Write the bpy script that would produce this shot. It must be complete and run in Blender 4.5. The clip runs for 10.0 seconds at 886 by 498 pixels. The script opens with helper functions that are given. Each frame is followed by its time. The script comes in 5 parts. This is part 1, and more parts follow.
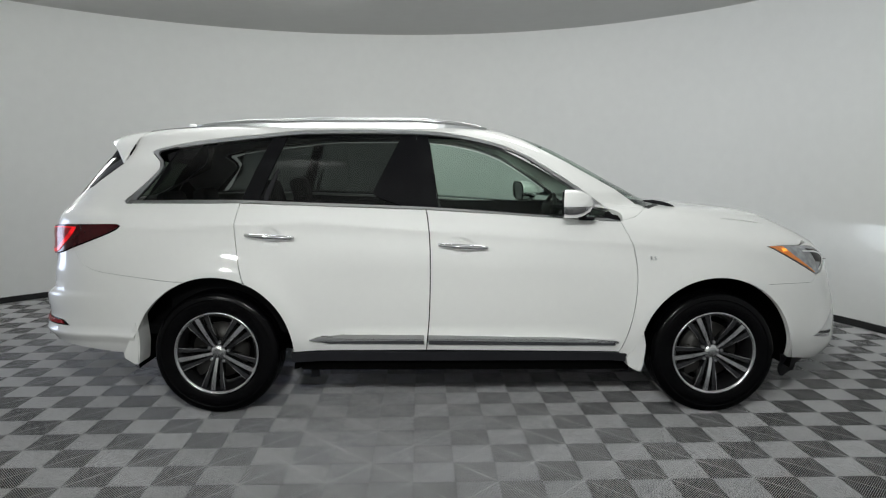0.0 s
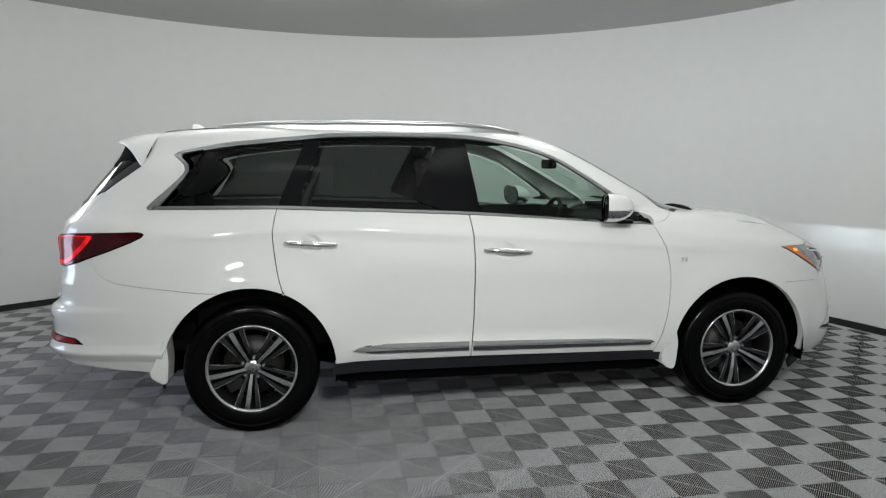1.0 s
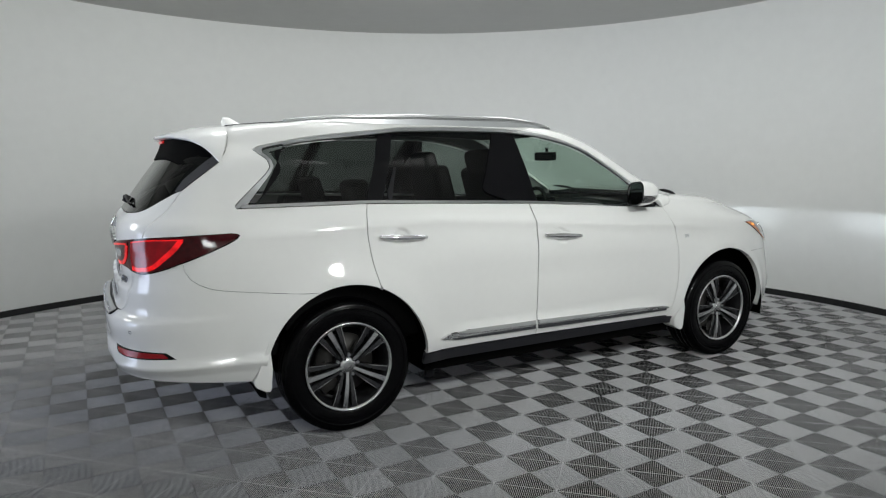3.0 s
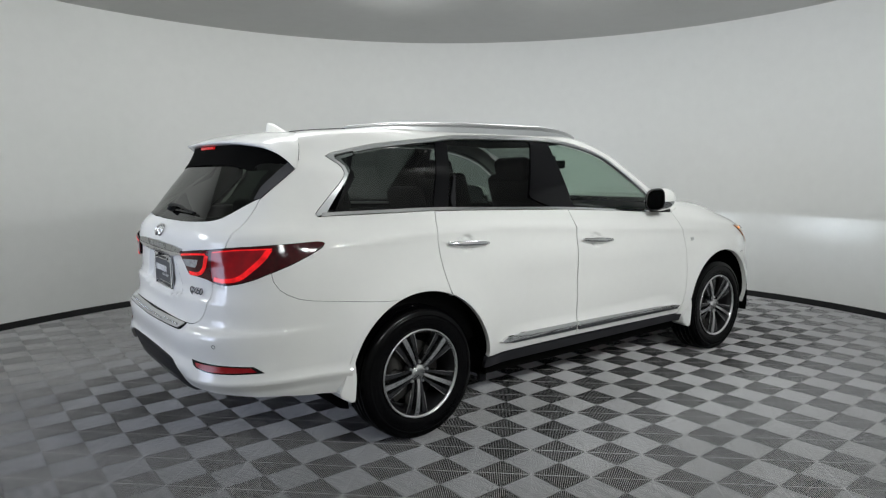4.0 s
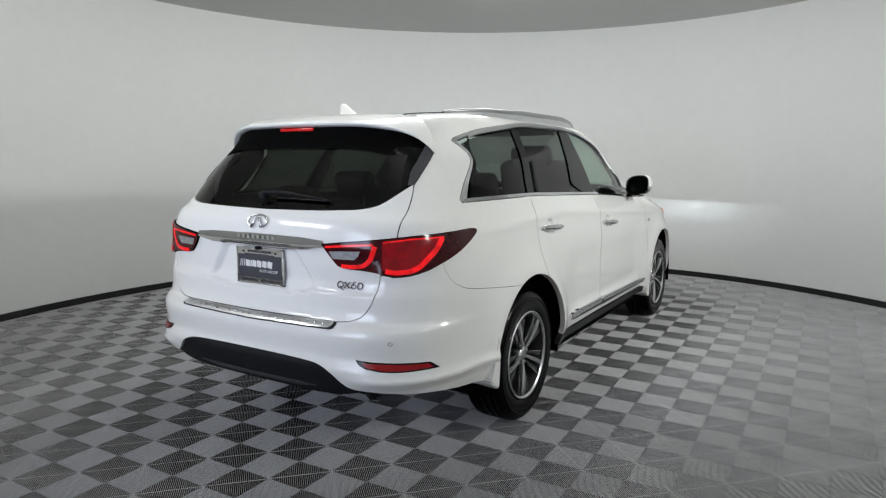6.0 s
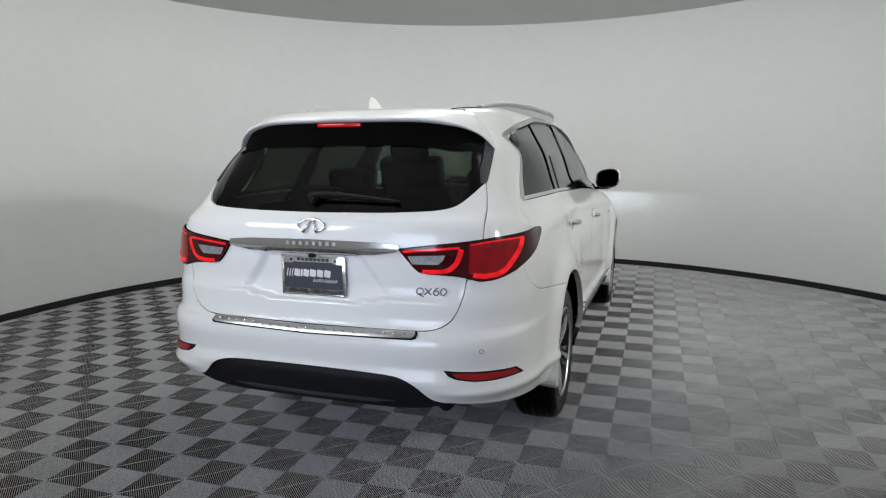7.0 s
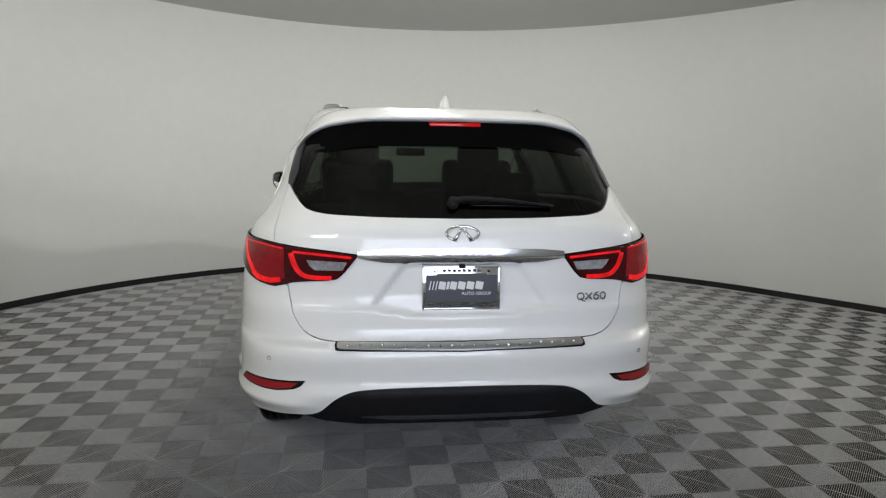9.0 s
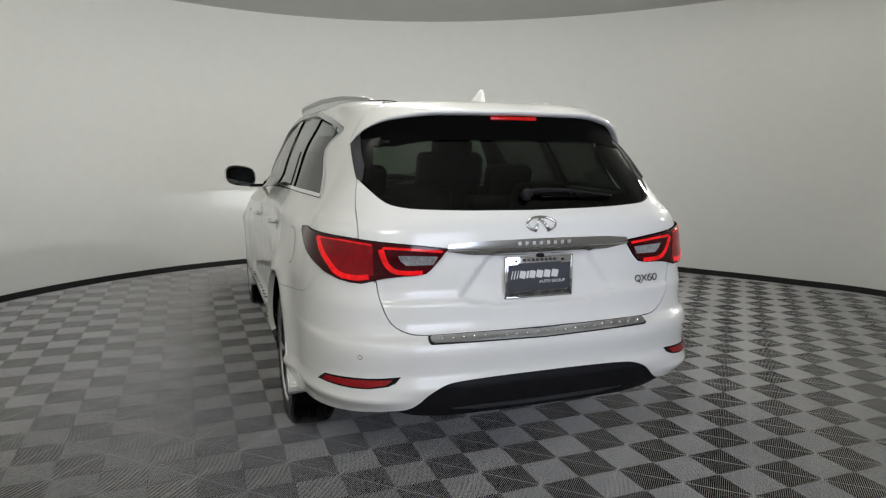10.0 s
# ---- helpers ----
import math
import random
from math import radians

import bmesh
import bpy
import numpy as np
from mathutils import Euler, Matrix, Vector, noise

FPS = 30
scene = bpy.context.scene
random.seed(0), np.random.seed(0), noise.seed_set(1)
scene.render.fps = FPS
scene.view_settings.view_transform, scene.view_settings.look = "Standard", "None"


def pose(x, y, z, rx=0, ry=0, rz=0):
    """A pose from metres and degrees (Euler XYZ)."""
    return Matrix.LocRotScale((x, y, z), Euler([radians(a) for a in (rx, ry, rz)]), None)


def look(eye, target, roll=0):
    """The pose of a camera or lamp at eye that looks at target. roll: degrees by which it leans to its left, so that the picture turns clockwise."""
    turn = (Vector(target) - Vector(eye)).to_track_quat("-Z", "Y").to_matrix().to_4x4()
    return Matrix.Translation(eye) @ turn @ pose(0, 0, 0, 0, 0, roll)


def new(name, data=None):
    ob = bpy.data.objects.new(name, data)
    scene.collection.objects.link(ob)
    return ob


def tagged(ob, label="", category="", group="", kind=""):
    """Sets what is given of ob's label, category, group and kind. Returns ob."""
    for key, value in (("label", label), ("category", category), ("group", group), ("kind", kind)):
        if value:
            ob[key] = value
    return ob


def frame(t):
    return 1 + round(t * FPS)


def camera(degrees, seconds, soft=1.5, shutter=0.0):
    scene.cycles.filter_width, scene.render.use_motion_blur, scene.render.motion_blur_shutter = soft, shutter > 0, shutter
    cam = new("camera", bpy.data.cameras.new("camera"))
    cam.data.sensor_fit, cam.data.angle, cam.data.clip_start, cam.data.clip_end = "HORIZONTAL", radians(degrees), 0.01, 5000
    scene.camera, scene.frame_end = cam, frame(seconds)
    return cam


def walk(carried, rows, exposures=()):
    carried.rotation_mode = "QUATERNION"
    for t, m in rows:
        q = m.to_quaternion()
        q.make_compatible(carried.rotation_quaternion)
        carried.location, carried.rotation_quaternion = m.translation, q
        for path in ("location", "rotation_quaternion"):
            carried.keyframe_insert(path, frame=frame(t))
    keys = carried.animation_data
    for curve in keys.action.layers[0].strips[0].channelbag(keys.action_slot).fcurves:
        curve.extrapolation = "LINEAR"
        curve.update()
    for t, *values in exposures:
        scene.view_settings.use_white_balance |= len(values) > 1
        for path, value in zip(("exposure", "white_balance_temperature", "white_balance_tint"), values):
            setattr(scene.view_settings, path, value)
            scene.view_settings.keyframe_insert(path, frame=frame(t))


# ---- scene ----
cam = camera(68.0, 10.0, soft=1.2)
PATH = [
    (0, (-0.174, -4.647, 1.451), (-0.154, -2.663, 1.198), 0.1),
    (0.5, (-0.606, -4.62, 1.431), (-0.436, -2.642, 1.187), 0.2),
    (1, (-1.002, -4.532, 1.452), (-0.673, -2.574, 1.211), 0.3),
    (1.5, (-1.427, -4.481, 1.458), (-0.919, -2.561, 1.218), 0.7),
    (2, (-1.809, -4.402, 1.4), (-1.144, -2.53, 1.171), 0.3),
    (2.2, (-1.972, -4.351, 1.398), (-1.256, -2.497, 1.174), 0.0),
    (3.3, (-2.86, -4.08, 1.457), (-1.842, -2.377, 1.204), -0.6),
    (3.5, (-3.042, -3.972, 1.443), (-1.96, -2.306, 1.208), -0.7),
    (4, (-3.425, -3.743, 1.445), (-2.229, -2.158, 1.21), -0.4),
    (4.5, (-3.797, -3.493, 1.467), (-2.476, -2.011, 1.224), -0.5),
    (5, (-4.107, -3.159, 1.455), (-2.664, -1.799, 1.195), -0.1),
    (5.5, (-4.441, -2.799, 1.441), (-2.877, -1.582, 1.169), 0.8),
    (5.7, (-4.564, -2.645, 1.422), (-2.947, -1.497, 1.161), 0.4),
    (6.8, (-4.928, -1.615, 1.457), (-3.09, -0.887, 1.155), 0.1),
    (7, (-4.982, -1.463, 1.446), (-3.114, -0.81, 1.159), -0.4),
    (7.5, (-5.041, -0.98, 1.437), (-3.107, -0.565, 1.143), -0.6),
    (8, (-5.084, -0.519, 1.438), (-3.115, -0.331, 1.138), -0.6),
    (8.5, (-5.11, -0.071, 1.429), (-3.13, -0.097, 1.147), -0.2),
    (9, (-5.057, 0.382, 1.43), (-3.089, 0.146, 1.161), 0.8),
    (9.5, (-5.023, 0.859, 1.438), (-3.095, 0.394, 1.175), 1.9),
    (10, (-4.898, 1.288, 1.437), (-3.038, 0.616, 1.142), 0.3),
]
EXPOSURES = [(0.0, 0.08, 6650, 10), (3.0, 0.10, 6600, 10), (5.5, 0.22, 6700, 11), (7.5, 0.12, 6750, 11), (8.5, 0.06, 7000, 11), (10.0, 0.06, 7150, 11)]
walk(cam, [(t, look(e, g, r)) for t, e, g, r in PATH], EXPOSURES)

# ---- light ----
world = bpy.data.worlds.new("world")
scene.world = world
world.use_nodes = True
world.node_tree.nodes["Background"].inputs[0].default_value = (0.9, 0.95, 1.0, 1)
world.node_tree.nodes["Background"].inputs[1].default_value = 0.01


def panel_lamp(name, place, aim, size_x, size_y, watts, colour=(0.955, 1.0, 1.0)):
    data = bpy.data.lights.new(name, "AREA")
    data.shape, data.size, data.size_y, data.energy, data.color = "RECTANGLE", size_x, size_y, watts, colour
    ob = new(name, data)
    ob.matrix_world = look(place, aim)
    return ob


ROOM = (-0.57, -0.20)
CEIL = 3.12
# ceiling panels over the car
for lx, watts in ((-1.75, 12), (-0.55, 16), (0.90, 18)):
    panel_lamp("ceiling_panel_light", (lx, 0.0, CEIL - 0.05), (lx, 0.0, 0), 0.9, 0.45, watts)
# unseen lamps added under the ceiling, turned outward to brighten the upper wall
for i in range(8):
    a = radians(22.5 + 45 * i)
    ca, sa = math.cos(a), math.sin(a)
    lamp = panel_lamp("wall_fill_light", (ROOM[0] + 1.5 * ca, ROOM[1] + 1.5 * sa, CEIL - 0.14), (ROOM[0] + 4.4 * ca, ROOM[1] + 4.4 * sa, 2.45), 0.5, 0.2, (5.0, 6.0, 7.6, 7.6, 6.0, 6.0, 6.0, 6.0)[i])
    lamp.data.spread = radians(120)
# floods high on the wall on the side from which the car is filmed
# the broad one at 153 degrees is unseen fill, added for the left side
for deg, height, watts, size in ((153, 2.60, 15, 1.3), (248, 2.40, 11, 0.4), (272, 2.80, 30, 0.4)):
    a = radians(deg)
    px, py = ROOM[0] + 4.70 * math.cos(a), ROOM[1] + 4.70 * math.sin(a)
    lamp = panel_lamp("flood_panel_light", (px, py, height), (ROOM[0] + 0.8, ROOM[1] + 0.2, 1.50), size, 0.6 * size, watts)
    lamp.data.spread = radians(112)
# unseen cool panel added behind the car; narrow spread keeps the floor dark
lamp = panel_lamp("tail_fill_light", (-5.55, -0.02, 1.40), (0.0, -0.02, 1.50), 1.6, 1.5, 8.5, (0.78, 0.90, 1.20))
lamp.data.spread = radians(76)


# ---- materials ----


def material(name, colour, rough=0.5, metal=0.0, coat=0.0, grain=0.0, scale=40.0, bump=0.0, spec=0.5):
    m = bpy.data.materials.new(name)
    m.use_nodes = True
    nt = m.node_tree
    b = nt.nodes["Principled BSDF"]
    b.inputs["Base Color"].default_value = (*colour, 1)
    b.inputs["Roughness"].default_value = rough
    b.inputs["Metallic"].default_value = metal
    b.inputs["Coat Weight"].default_value = coat
    b.inputs["Coat Roughness"].default_value = 0.03
    b.inputs["Specular IOR Level"].default_value = spec
    if grain or bump:
        tc = nt.nodes.new("ShaderNodeTexCoord")
        n1 = nt.nodes.new("ShaderNodeTexNoise")
        n1.inputs["Scale"].default_value, n1.inputs["Detail"].default_value = scale, 5
        n2 = nt.nodes.new("ShaderNodeTexNoise")
        n2.inputs["Scale"].default_value, n2.inputs["Detail"].default_value = scale / 14, 3
        nt.links.new(tc.outputs["Object"], n1.inputs["Vector"])
        nt.links.new(tc.outputs["Object"], n2.inputs["Vector"])
        add = nt.nodes.new("ShaderNodeMath")
        add.operation = "ADD"
        nt.links.new(n1.outputs["Fac"], add.inputs[0])
        nt.links.new(n2.outputs["Fac"], add.inputs[1])
        ramp = nt.nodes.new("ShaderNodeMapRange")
        ramp.inputs["From Min"].default_value, ramp.inputs["From Max"].default_value = 0.6, 1.4
        ramp.inputs["To Min"].default_value, ramp.inputs["To Max"].default_value = 1 - grain, 1 + grain
        nt.links.new(add.outputs[0], ramp.inputs["Value"])
        mul = nt.nodes.new("ShaderNodeVectorMath")
        mul.operation = "SCALE"
        mul.inputs[0].default_value = colour
        nt.links.new(ramp.outputs[0], mul.inputs["Scale"])
        nt.links.new(mul.outputs[0], b.inputs["Base Color"])
        if bump:
            bp = nt.nodes.new("ShaderNodeBump")
            bp.inputs["Strength"].default_value, bp.inputs["Distance"].default_value = bump, 0.002
            nt.links.new(n1.outputs["Fac"], bp.inputs["Height"])
            nt.links.new(bp.outputs[0], b.inputs["Normal"])
    return m


def glow(name, base, colour, strength, uneven=0.25):
    m = material(name, base, 0.12, spec=0.4)
    b = m.node_tree.nodes["Principled BSDF"]
    b.inputs["Emission Color"].default_value = (*colour, 1)
    tc = m.node_tree.nodes.new("ShaderNodeTexCoord")
    n1 = m.node_tree.nodes.new("ShaderNodeTexNoise")
    n1.inputs["Scale"].default_value, n1.inputs["Detail"].default_value = 26, 3
    m.node_tree.links.new(tc.outputs["Object"], n1.inputs["Vector"])
    rg = m.node_tree.nodes.new("ShaderNodeMapRange")
    rg.inputs["From Min"].default_value, rg.inputs["From Max"].default_value = 0.3, 0.7
    rg.inputs["To Min"].default_value, rg.inputs["To Max"].default_value = strength * (1 - uneven), strength * (1 + uneven)
    m.node_tree.links.new(n1.outputs["Fac"], rg.inputs["Value"])
    m.node_tree.links.new(rg.outputs[0], b.inputs["Emission Strength"])
    return m


def glass(name, tint, ior=1.5):
    m = bpy.data.materials.new(name)
    m.use_nodes = True
    nt = m.node_tree
    nt.nodes.remove(nt.nodes["Principled BSDF"])
    tr = nt.nodes.new("ShaderNodeBsdfTransparent")
    tr.inputs[0].default_value = (*tint, 1)
    gl = nt.nodes.new("ShaderNodeBsdfGlossy")
    gl.inputs["Roughness"].default_value = 0.01
    lw = nt.nodes.new("ShaderNodeLayerWeight")
    lw.inputs["Blend"].default_value = 0.5
    pw = nt.nodes.new("ShaderNodeMath")
    pw.operation, pw.inputs[1].default_value = "POWER", 5.0
    nt.links.new(lw.outputs["Facing"], pw.inputs[0])
    fr = nt.nodes.new("ShaderNodeMapRange")
    fr.inputs["To Min"].default_value = 1.1 * ((ior - 1) / (ior + 1)) ** 2
    nt.links.new(pw.outputs[0], fr.inputs["Value"])
    mix = nt.nodes.new("ShaderNodeMixShader")
    nt.links.new(fr.outputs[0], mix.inputs[0])
    nt.links.new(tr.outputs[0], mix.inputs[1])
    nt.links.new(gl.outputs[0], mix.inputs[2])
    nt.links.new(mix.outputs[0], nt.nodes["Material Output"].inputs[0])
    return m


PAINT = material("pearl_white_paint", (0.84, 0.84, 0.82), 0.42, 0.0, coat=1.0, grain=0.012, scale=300, spec=0.25)
CHROME = material("chrome", (0.78, 0.78, 0.79), 0.09, 1.0)
SATIN = material("satin_chrome", (0.66, 0.67, 0.68), 0.28, 1.0)
RAILSATIN = material("brushed_rail_alloy", (0.50, 0.505, 0.51), 0.34, 1.0)
BARSATIN = material("dark_satin_chrome", (0.45, 0.455, 0.46), 0.16, 1.0)
GLOSSBLACK = material("gloss_black", (0.004, 0.004, 0.005), 0.10, spec=0.22)
PLASTIC = material("black_plastic", (0.012, 0.012, 0.014), 0.50, grain=0.25, scale=260, bump=0.15, spec=0.14)
DARKGREY = material("dark_grey_trim", (0.045, 0.046, 0.052), 0.42, grain=0.1, scale=120)
SILLGREY = material("sill_plastic", (0.022, 0.022, 0.026), 0.42, grain=0.15, scale=160, bump=0.1)
RUBBER = material("tyre_rubber", (0.0018, 0.0018, 0.0022), 0.20, grain=0.3, scale=70, bump=0.05, spec=0.14)
PLATECHROME = material("plate_frame_chrome", (0.62, 0.62, 0.63), 0.10, 1.0)
DARKCHROME = material("dark_chrome", (0.20, 0.20, 0.21), 0.14, 1.0)
MACHINED = material("machined_alloy", (0.66, 0.66, 0.67), 0.22, 1.0, grain=0.08, scale=90)
ALLOYDARK = material("dark_alloy_paint", (0.012, 0.012, 0.013), 0.28, 0.3, spec=0.4)
BRAKE = material("brake_disc_steel", (0.06, 0.058, 0.055), 0.5, 0.8, grain=0.2, scale=60)
INTERIOR = material("black_interior_trim", (0.005, 0.005, 0.0055), 0.6, grain=0.3, scale=80, spec=0.1)
LEATHER = material("black_seat_leather", (0.005, 0.0048, 0.0048), 0.5, grain=0.25, scale=90, bump=0.25, spec=0.15)
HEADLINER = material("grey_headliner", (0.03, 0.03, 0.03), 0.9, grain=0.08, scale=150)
DARKVOID = material("black_liner", (0.002, 0.002, 0.002), 0.9, spec=0.05)
REDLENS = material("dark_red_lens", (0.045, 0.001, 0.003), 0.10, spec=0.35, grain=0.5, scale=45, bump=0.3)
REDBRIGHT = glow("lit_red_light_guide", (0.10, 0.002, 0.004), (1.0, 0.010, 0.014), 0.62, 0.35)
REDGLOW = glow("lit_red_lens", (0.10, 0.001, 0.004), (1.0, 0.006, 0.020), 0.085, 0.5)
REDBRAKE = glow("lit_brake_strip", (0.10, 0.002, 0.003), (1.0, 0.010, 0.012), 0.35)
REFLECTOR = material("red_reflector", (0.30, 0.006, 0.010), 0.15, spec=0.4, grain=0.2, scale=400, bump=0.3)
CLEARLENS = material("clear_lamp_lens", (0.40, 0.41, 0.43), 0.14, 0.35, coat=0.6, grain=0.5, scale=70, bump=0.6)
HEADLENS = material("head_lamp_clear_lens", (0.30, 0.31, 0.32), 0.06, 0.35, coat=1.0, grain=0.6, scale=34, bump=0.5)
AMBER = material("amber_lens", (0.75, 0.20, 0.015), 0.15, coat=1.0, grain=0.25, scale=90, bump=0.3)
AMBERLIT = glow("lit_amber_bulb", (0.8, 0.3, 0.04), (1.0, 0.35, 0.04), 1.0)
PLATE = material("slate_plate", (0.045, 0.048, 0.060), 0.4, grain=0.05, scale=60)
PRINT = material("white_print", (0.75, 0.75, 0.76), 0.5)
PRIVACY = glass("privacy_glass", (0.205, 0.226, 0.217), 1.45)
TAILGLASS = glass("dark_tail_glass", (0.090, 0.112, 0.090), 1.45)
TINT = glass("green_tint_glass", (0.66, 0.76, 0.70), 1.45)

# ---- small mesh helpers ----


def empty(name, parent=None):
    ob = new(name)
    ob.empty_display_size = 0.1
    ob.parent = parent
    return ob


def link_mesh(name, verts, faces, mat, parent=None, label="", smooth=True, normals=None):
    me = bpy.data.meshes.new(name)
    me.from_pydata([tuple(v) for v in verts], [], [tuple(f) for f in faces])
    me.materials.append(mat)
    if smooth:
        me.polygons.foreach_set("use_smooth", [True] * len(me.polygons))
    me.validate()
    if normals is not None and len(normals) == len(me.vertices):
        me.normals_split_custom_set_from_vertices([tuple(n) for n in normals])
    ob = new(name, me)
    ob.parent = parent
    if label:
        tagged(ob, label)
    return ob


def part(name, bm, mat, parent=None, label="", smooth=True, angle=35):
    me = bpy.data.meshes.new(name)
    bmesh.ops.recalc_face_normals(bm, faces=bm.faces)
    if smooth:
        for f in bm.faces:
            f.smooth = True
        for e in bm.edges:
            if len(e.link_faces) == 2 and e.calc_face_angle(0) > radians(angle):
                e.smooth = False
    bm.to_mesh(me)
    bm.free()
    me.materials.append(mat)
    ob = new(name, me)
    ob.parent = parent
    if label:
        tagged(ob, label)
    return ob


def add_box(bm, x0, x1, y0, y1, z0, z1, bevel=0.0, m=None):
    r = bmesh.ops.create_cube(bm, size=1)
    vs = r["verts"]
    for v in vs:
        v.co = Vector(((x0 + x1) / 2 + (x1 - x0) * v.co.x, (y0 + y1) / 2 + (y1 - y0) * v.co.y, (z0 + z1) / 2 + (z1 - z0) * v.co.z))
    if bevel:
        es = list({e for v in vs for e in v.link_edges})
        out = bmesh.ops.bevel(bm, geom=es, offset=bevel, segments=2, affect="EDGES", profile=0.6)
        vs = list({v for f in out["faces"] for v in f.verts} | {v for v in vs if v.is_valid})
    if m is not None:
        bmesh.ops.transform(bm, matrix=m, verts=vs)
    return vs


def lathe(profile, n=64, axis="Y"):
    """Verts and faces of a profile of (radius, offset) turned round an axis through the origin."""
    verts, faces = [], []
    k = len(profile)
    for i in range(n):
        a = 2 * math.pi * i / n
        for r, h in profile:
            verts.append((r * math.cos(a), h, r * math.sin(a)))
    for i in range(n):
        j = (i + 1) % n
        for q in range(k - 1):
            faces.append((i * k + q, i * k + q + 1, j * k + q + 1, j * k + q))
    return verts, faces


def smooth_curve(pts, step=0.02, closed=False):
    """Points along a Catmull-Rom curve through pts."""
    P = [np.array(p, float) for p in pts]
    n = len(P)
    out = []
    for i in range(n if closed else n - 1):
        p1, p2 = P[i], P[(i + 1) % n]
        p0 = P[i - 1] if (closed or i > 0) else p1 * 2 - p2
        p3 = P[(i + 2) % n] if (closed or i + 2 < n) else p2 * 2 - p1
        k = max(1, int(np.linalg.norm(p2 - p1) / step))
        for j in range(k):
            t = j / k
            out.append(0.5 * (2 * p1 + (p2 - p0) * t + (2 * p0 - 5 * p1 + 4 * p2 - p3) * t * t + (3 * p1 - p0 - 3 * p2 + p3) * t ** 3))
    if not closed:
        out.append(P[-1])
    return out


def tube(points, radius, sides=10, squash=1.0):
    """Verts and faces of a round bar along points."""
    verts, faces = [], []
    P = [Vector(p) for p in points]
    for i, p in enumerate(P):
        d = (P[min(i + 1, len(P) - 1)] - P[max(i - 1, 0)]).normalized()
        a = d.cross(Vector((0, 0, 1)))
        a = a.normalized() if a.length > 1e-4 else Vector((0, 1, 0))
        b = a.cross(d).normalized()
        r = radius[i] if hasattr(radius, "__len__") else radius
        for k in range(sides):
            w = 2 * math.pi * k / sides
            verts.append(p + a * (r * math.cos(w)) + b * (r * squash * math.sin(w)))
    m = len(P)
    for i in range(m - 1):
        for k in range(sides):
            q = (k + 1) % sides
            faces.append((i * sides + k, i * sides + q, (i + 1) * sides + q, (i + 1) * sides + k))
    faces.append(tuple(range(sides))[::-1])
    faces.append(tuple((m - 1) * sides + k for k in range(sides)))
    return verts, faces

from mathutils.geometry import delaunay_2d_cdt

# ---- the car's body surface: plan sections at each height, blended round the corners ----


def spline(xs, ys):
    xs, ys = np.array(xs, float), np.array(ys, float)
    h, d = np.diff(xs), np.diff(ys) / np.diff(xs)
    m = np.zeros(len(xs))
    m[0], m[-1] = d[0], d[-1]
    for i in range(1, len(xs) - 1):
        if d[i - 1] * d[i] > 0:
            w1, w2 = 2 * h[i] + h[i - 1], h[i] + 2 * h[i - 1]
            m[i] = (w1 + w2) / (w1 / d[i - 1] + w2 / d[i])

    def f(x):
        x = np.clip(np.asarray(x, float), xs[0], xs[-1])
        i = np.clip(np.searchsorted(xs, x, side="right") - 1, 0, len(xs) - 2)
        t = (x - xs[i]) / h[i]
        return ((1 + 2 * t) * (1 - t) ** 2 * ys[i] + t * (1 - t) ** 2 * h[i] * m[i] + t * t * (3 - 2 * t) * ys[i + 1] + t * t * (t - 1) * h[i] * m[i + 1])
    return f


REAR = spline((.22, .28, .34, .40, .47, .515, .575, .66, .700, .722, .78, .83, .90, 1.00, 1.06, 1.12, 1.16, 1.20, 1.31, 1.45, 1.54, 1.60, 1.64, 1.66, 1.68, 1.70, 1.715, 1.727, 1.733),
              (-2.36, -2.44, -2.515, -2.565, -2.592, -2.604, -2.585, -2.595, -2.585, -2.545, -2.532, -2.532, -2.516, -2.516, -2.522, -2.515, -2.50, -2.465, -2.39, -2.29, -2.22, -2.16, -2.08, -1.98, -1.78, -1.48, -1.15, -.85, -.60))
FRONT = spline((.22, .30, .36, .55, .75, .88, .94, 1.02, 1.08, 1.133, 1.167, 1.19, 1.205, 1.215, 1.235, 1.31, 1.48, 1.61, 1.66, 1.69, 1.71, 1.725, 1.733),
               (2.36, 2.44, 2.47, 2.450, 2.40, 2.358, 2.322, 2.220, 2.112, 2.000, 1.855, 1.65, 1.45, 1.30, 1.20, 1.03, .71, .43, .28, .13, -.06, -.30, -.52))
WIDTH = spline((.22, .30, .36, .42, .47, .55, .70, .85, .95, 1.04, 1.10, 1.14, 1.20, 1.235, 1.40, 1.53, 1.60, 1.65, 1.67, 1.69, 1.70, 1.71, 1.72, 1.73, 1.733),
               (.85, .90, .92, .938, .945, .948, .946, .938, .924, .908, .896, .880, .852, .838, .775, .712, .676, .645, .625, .585, .54, .46, .34, .15, .05))
REAR_C = spline((.22, 1.1, 1.3, 1.6, 1.66, 1.70, 1.733), (-1.45, -1.45, -1.40, -1.40, -1.35, -1.0, -.57))
FRONT_C = spline((.22, .95, 1.05, 1.13, 1.20, 1.30, 1.60, 1.69, 1.71, 1.733), (1.30, 1.30, 1.0, .62, .22, -.20, -.20, -.30, -.42, -.55))
REAR_N = spline((.22, .5, .9, 1.1, 1.3, 1.45, 1.55, 1.66, 1.70, 1.733), (4.3, 4.6, 4.9, 4.7, 4.4, 3.9, 3.6, 4.0, 3.0, 2.2))
TAPER = spline((.30, .90, 1.08, 1.20, 1.30, 1.45, 1.60, 1.70), (.004, .006, .012, .044, .044, .030, .018, .0))
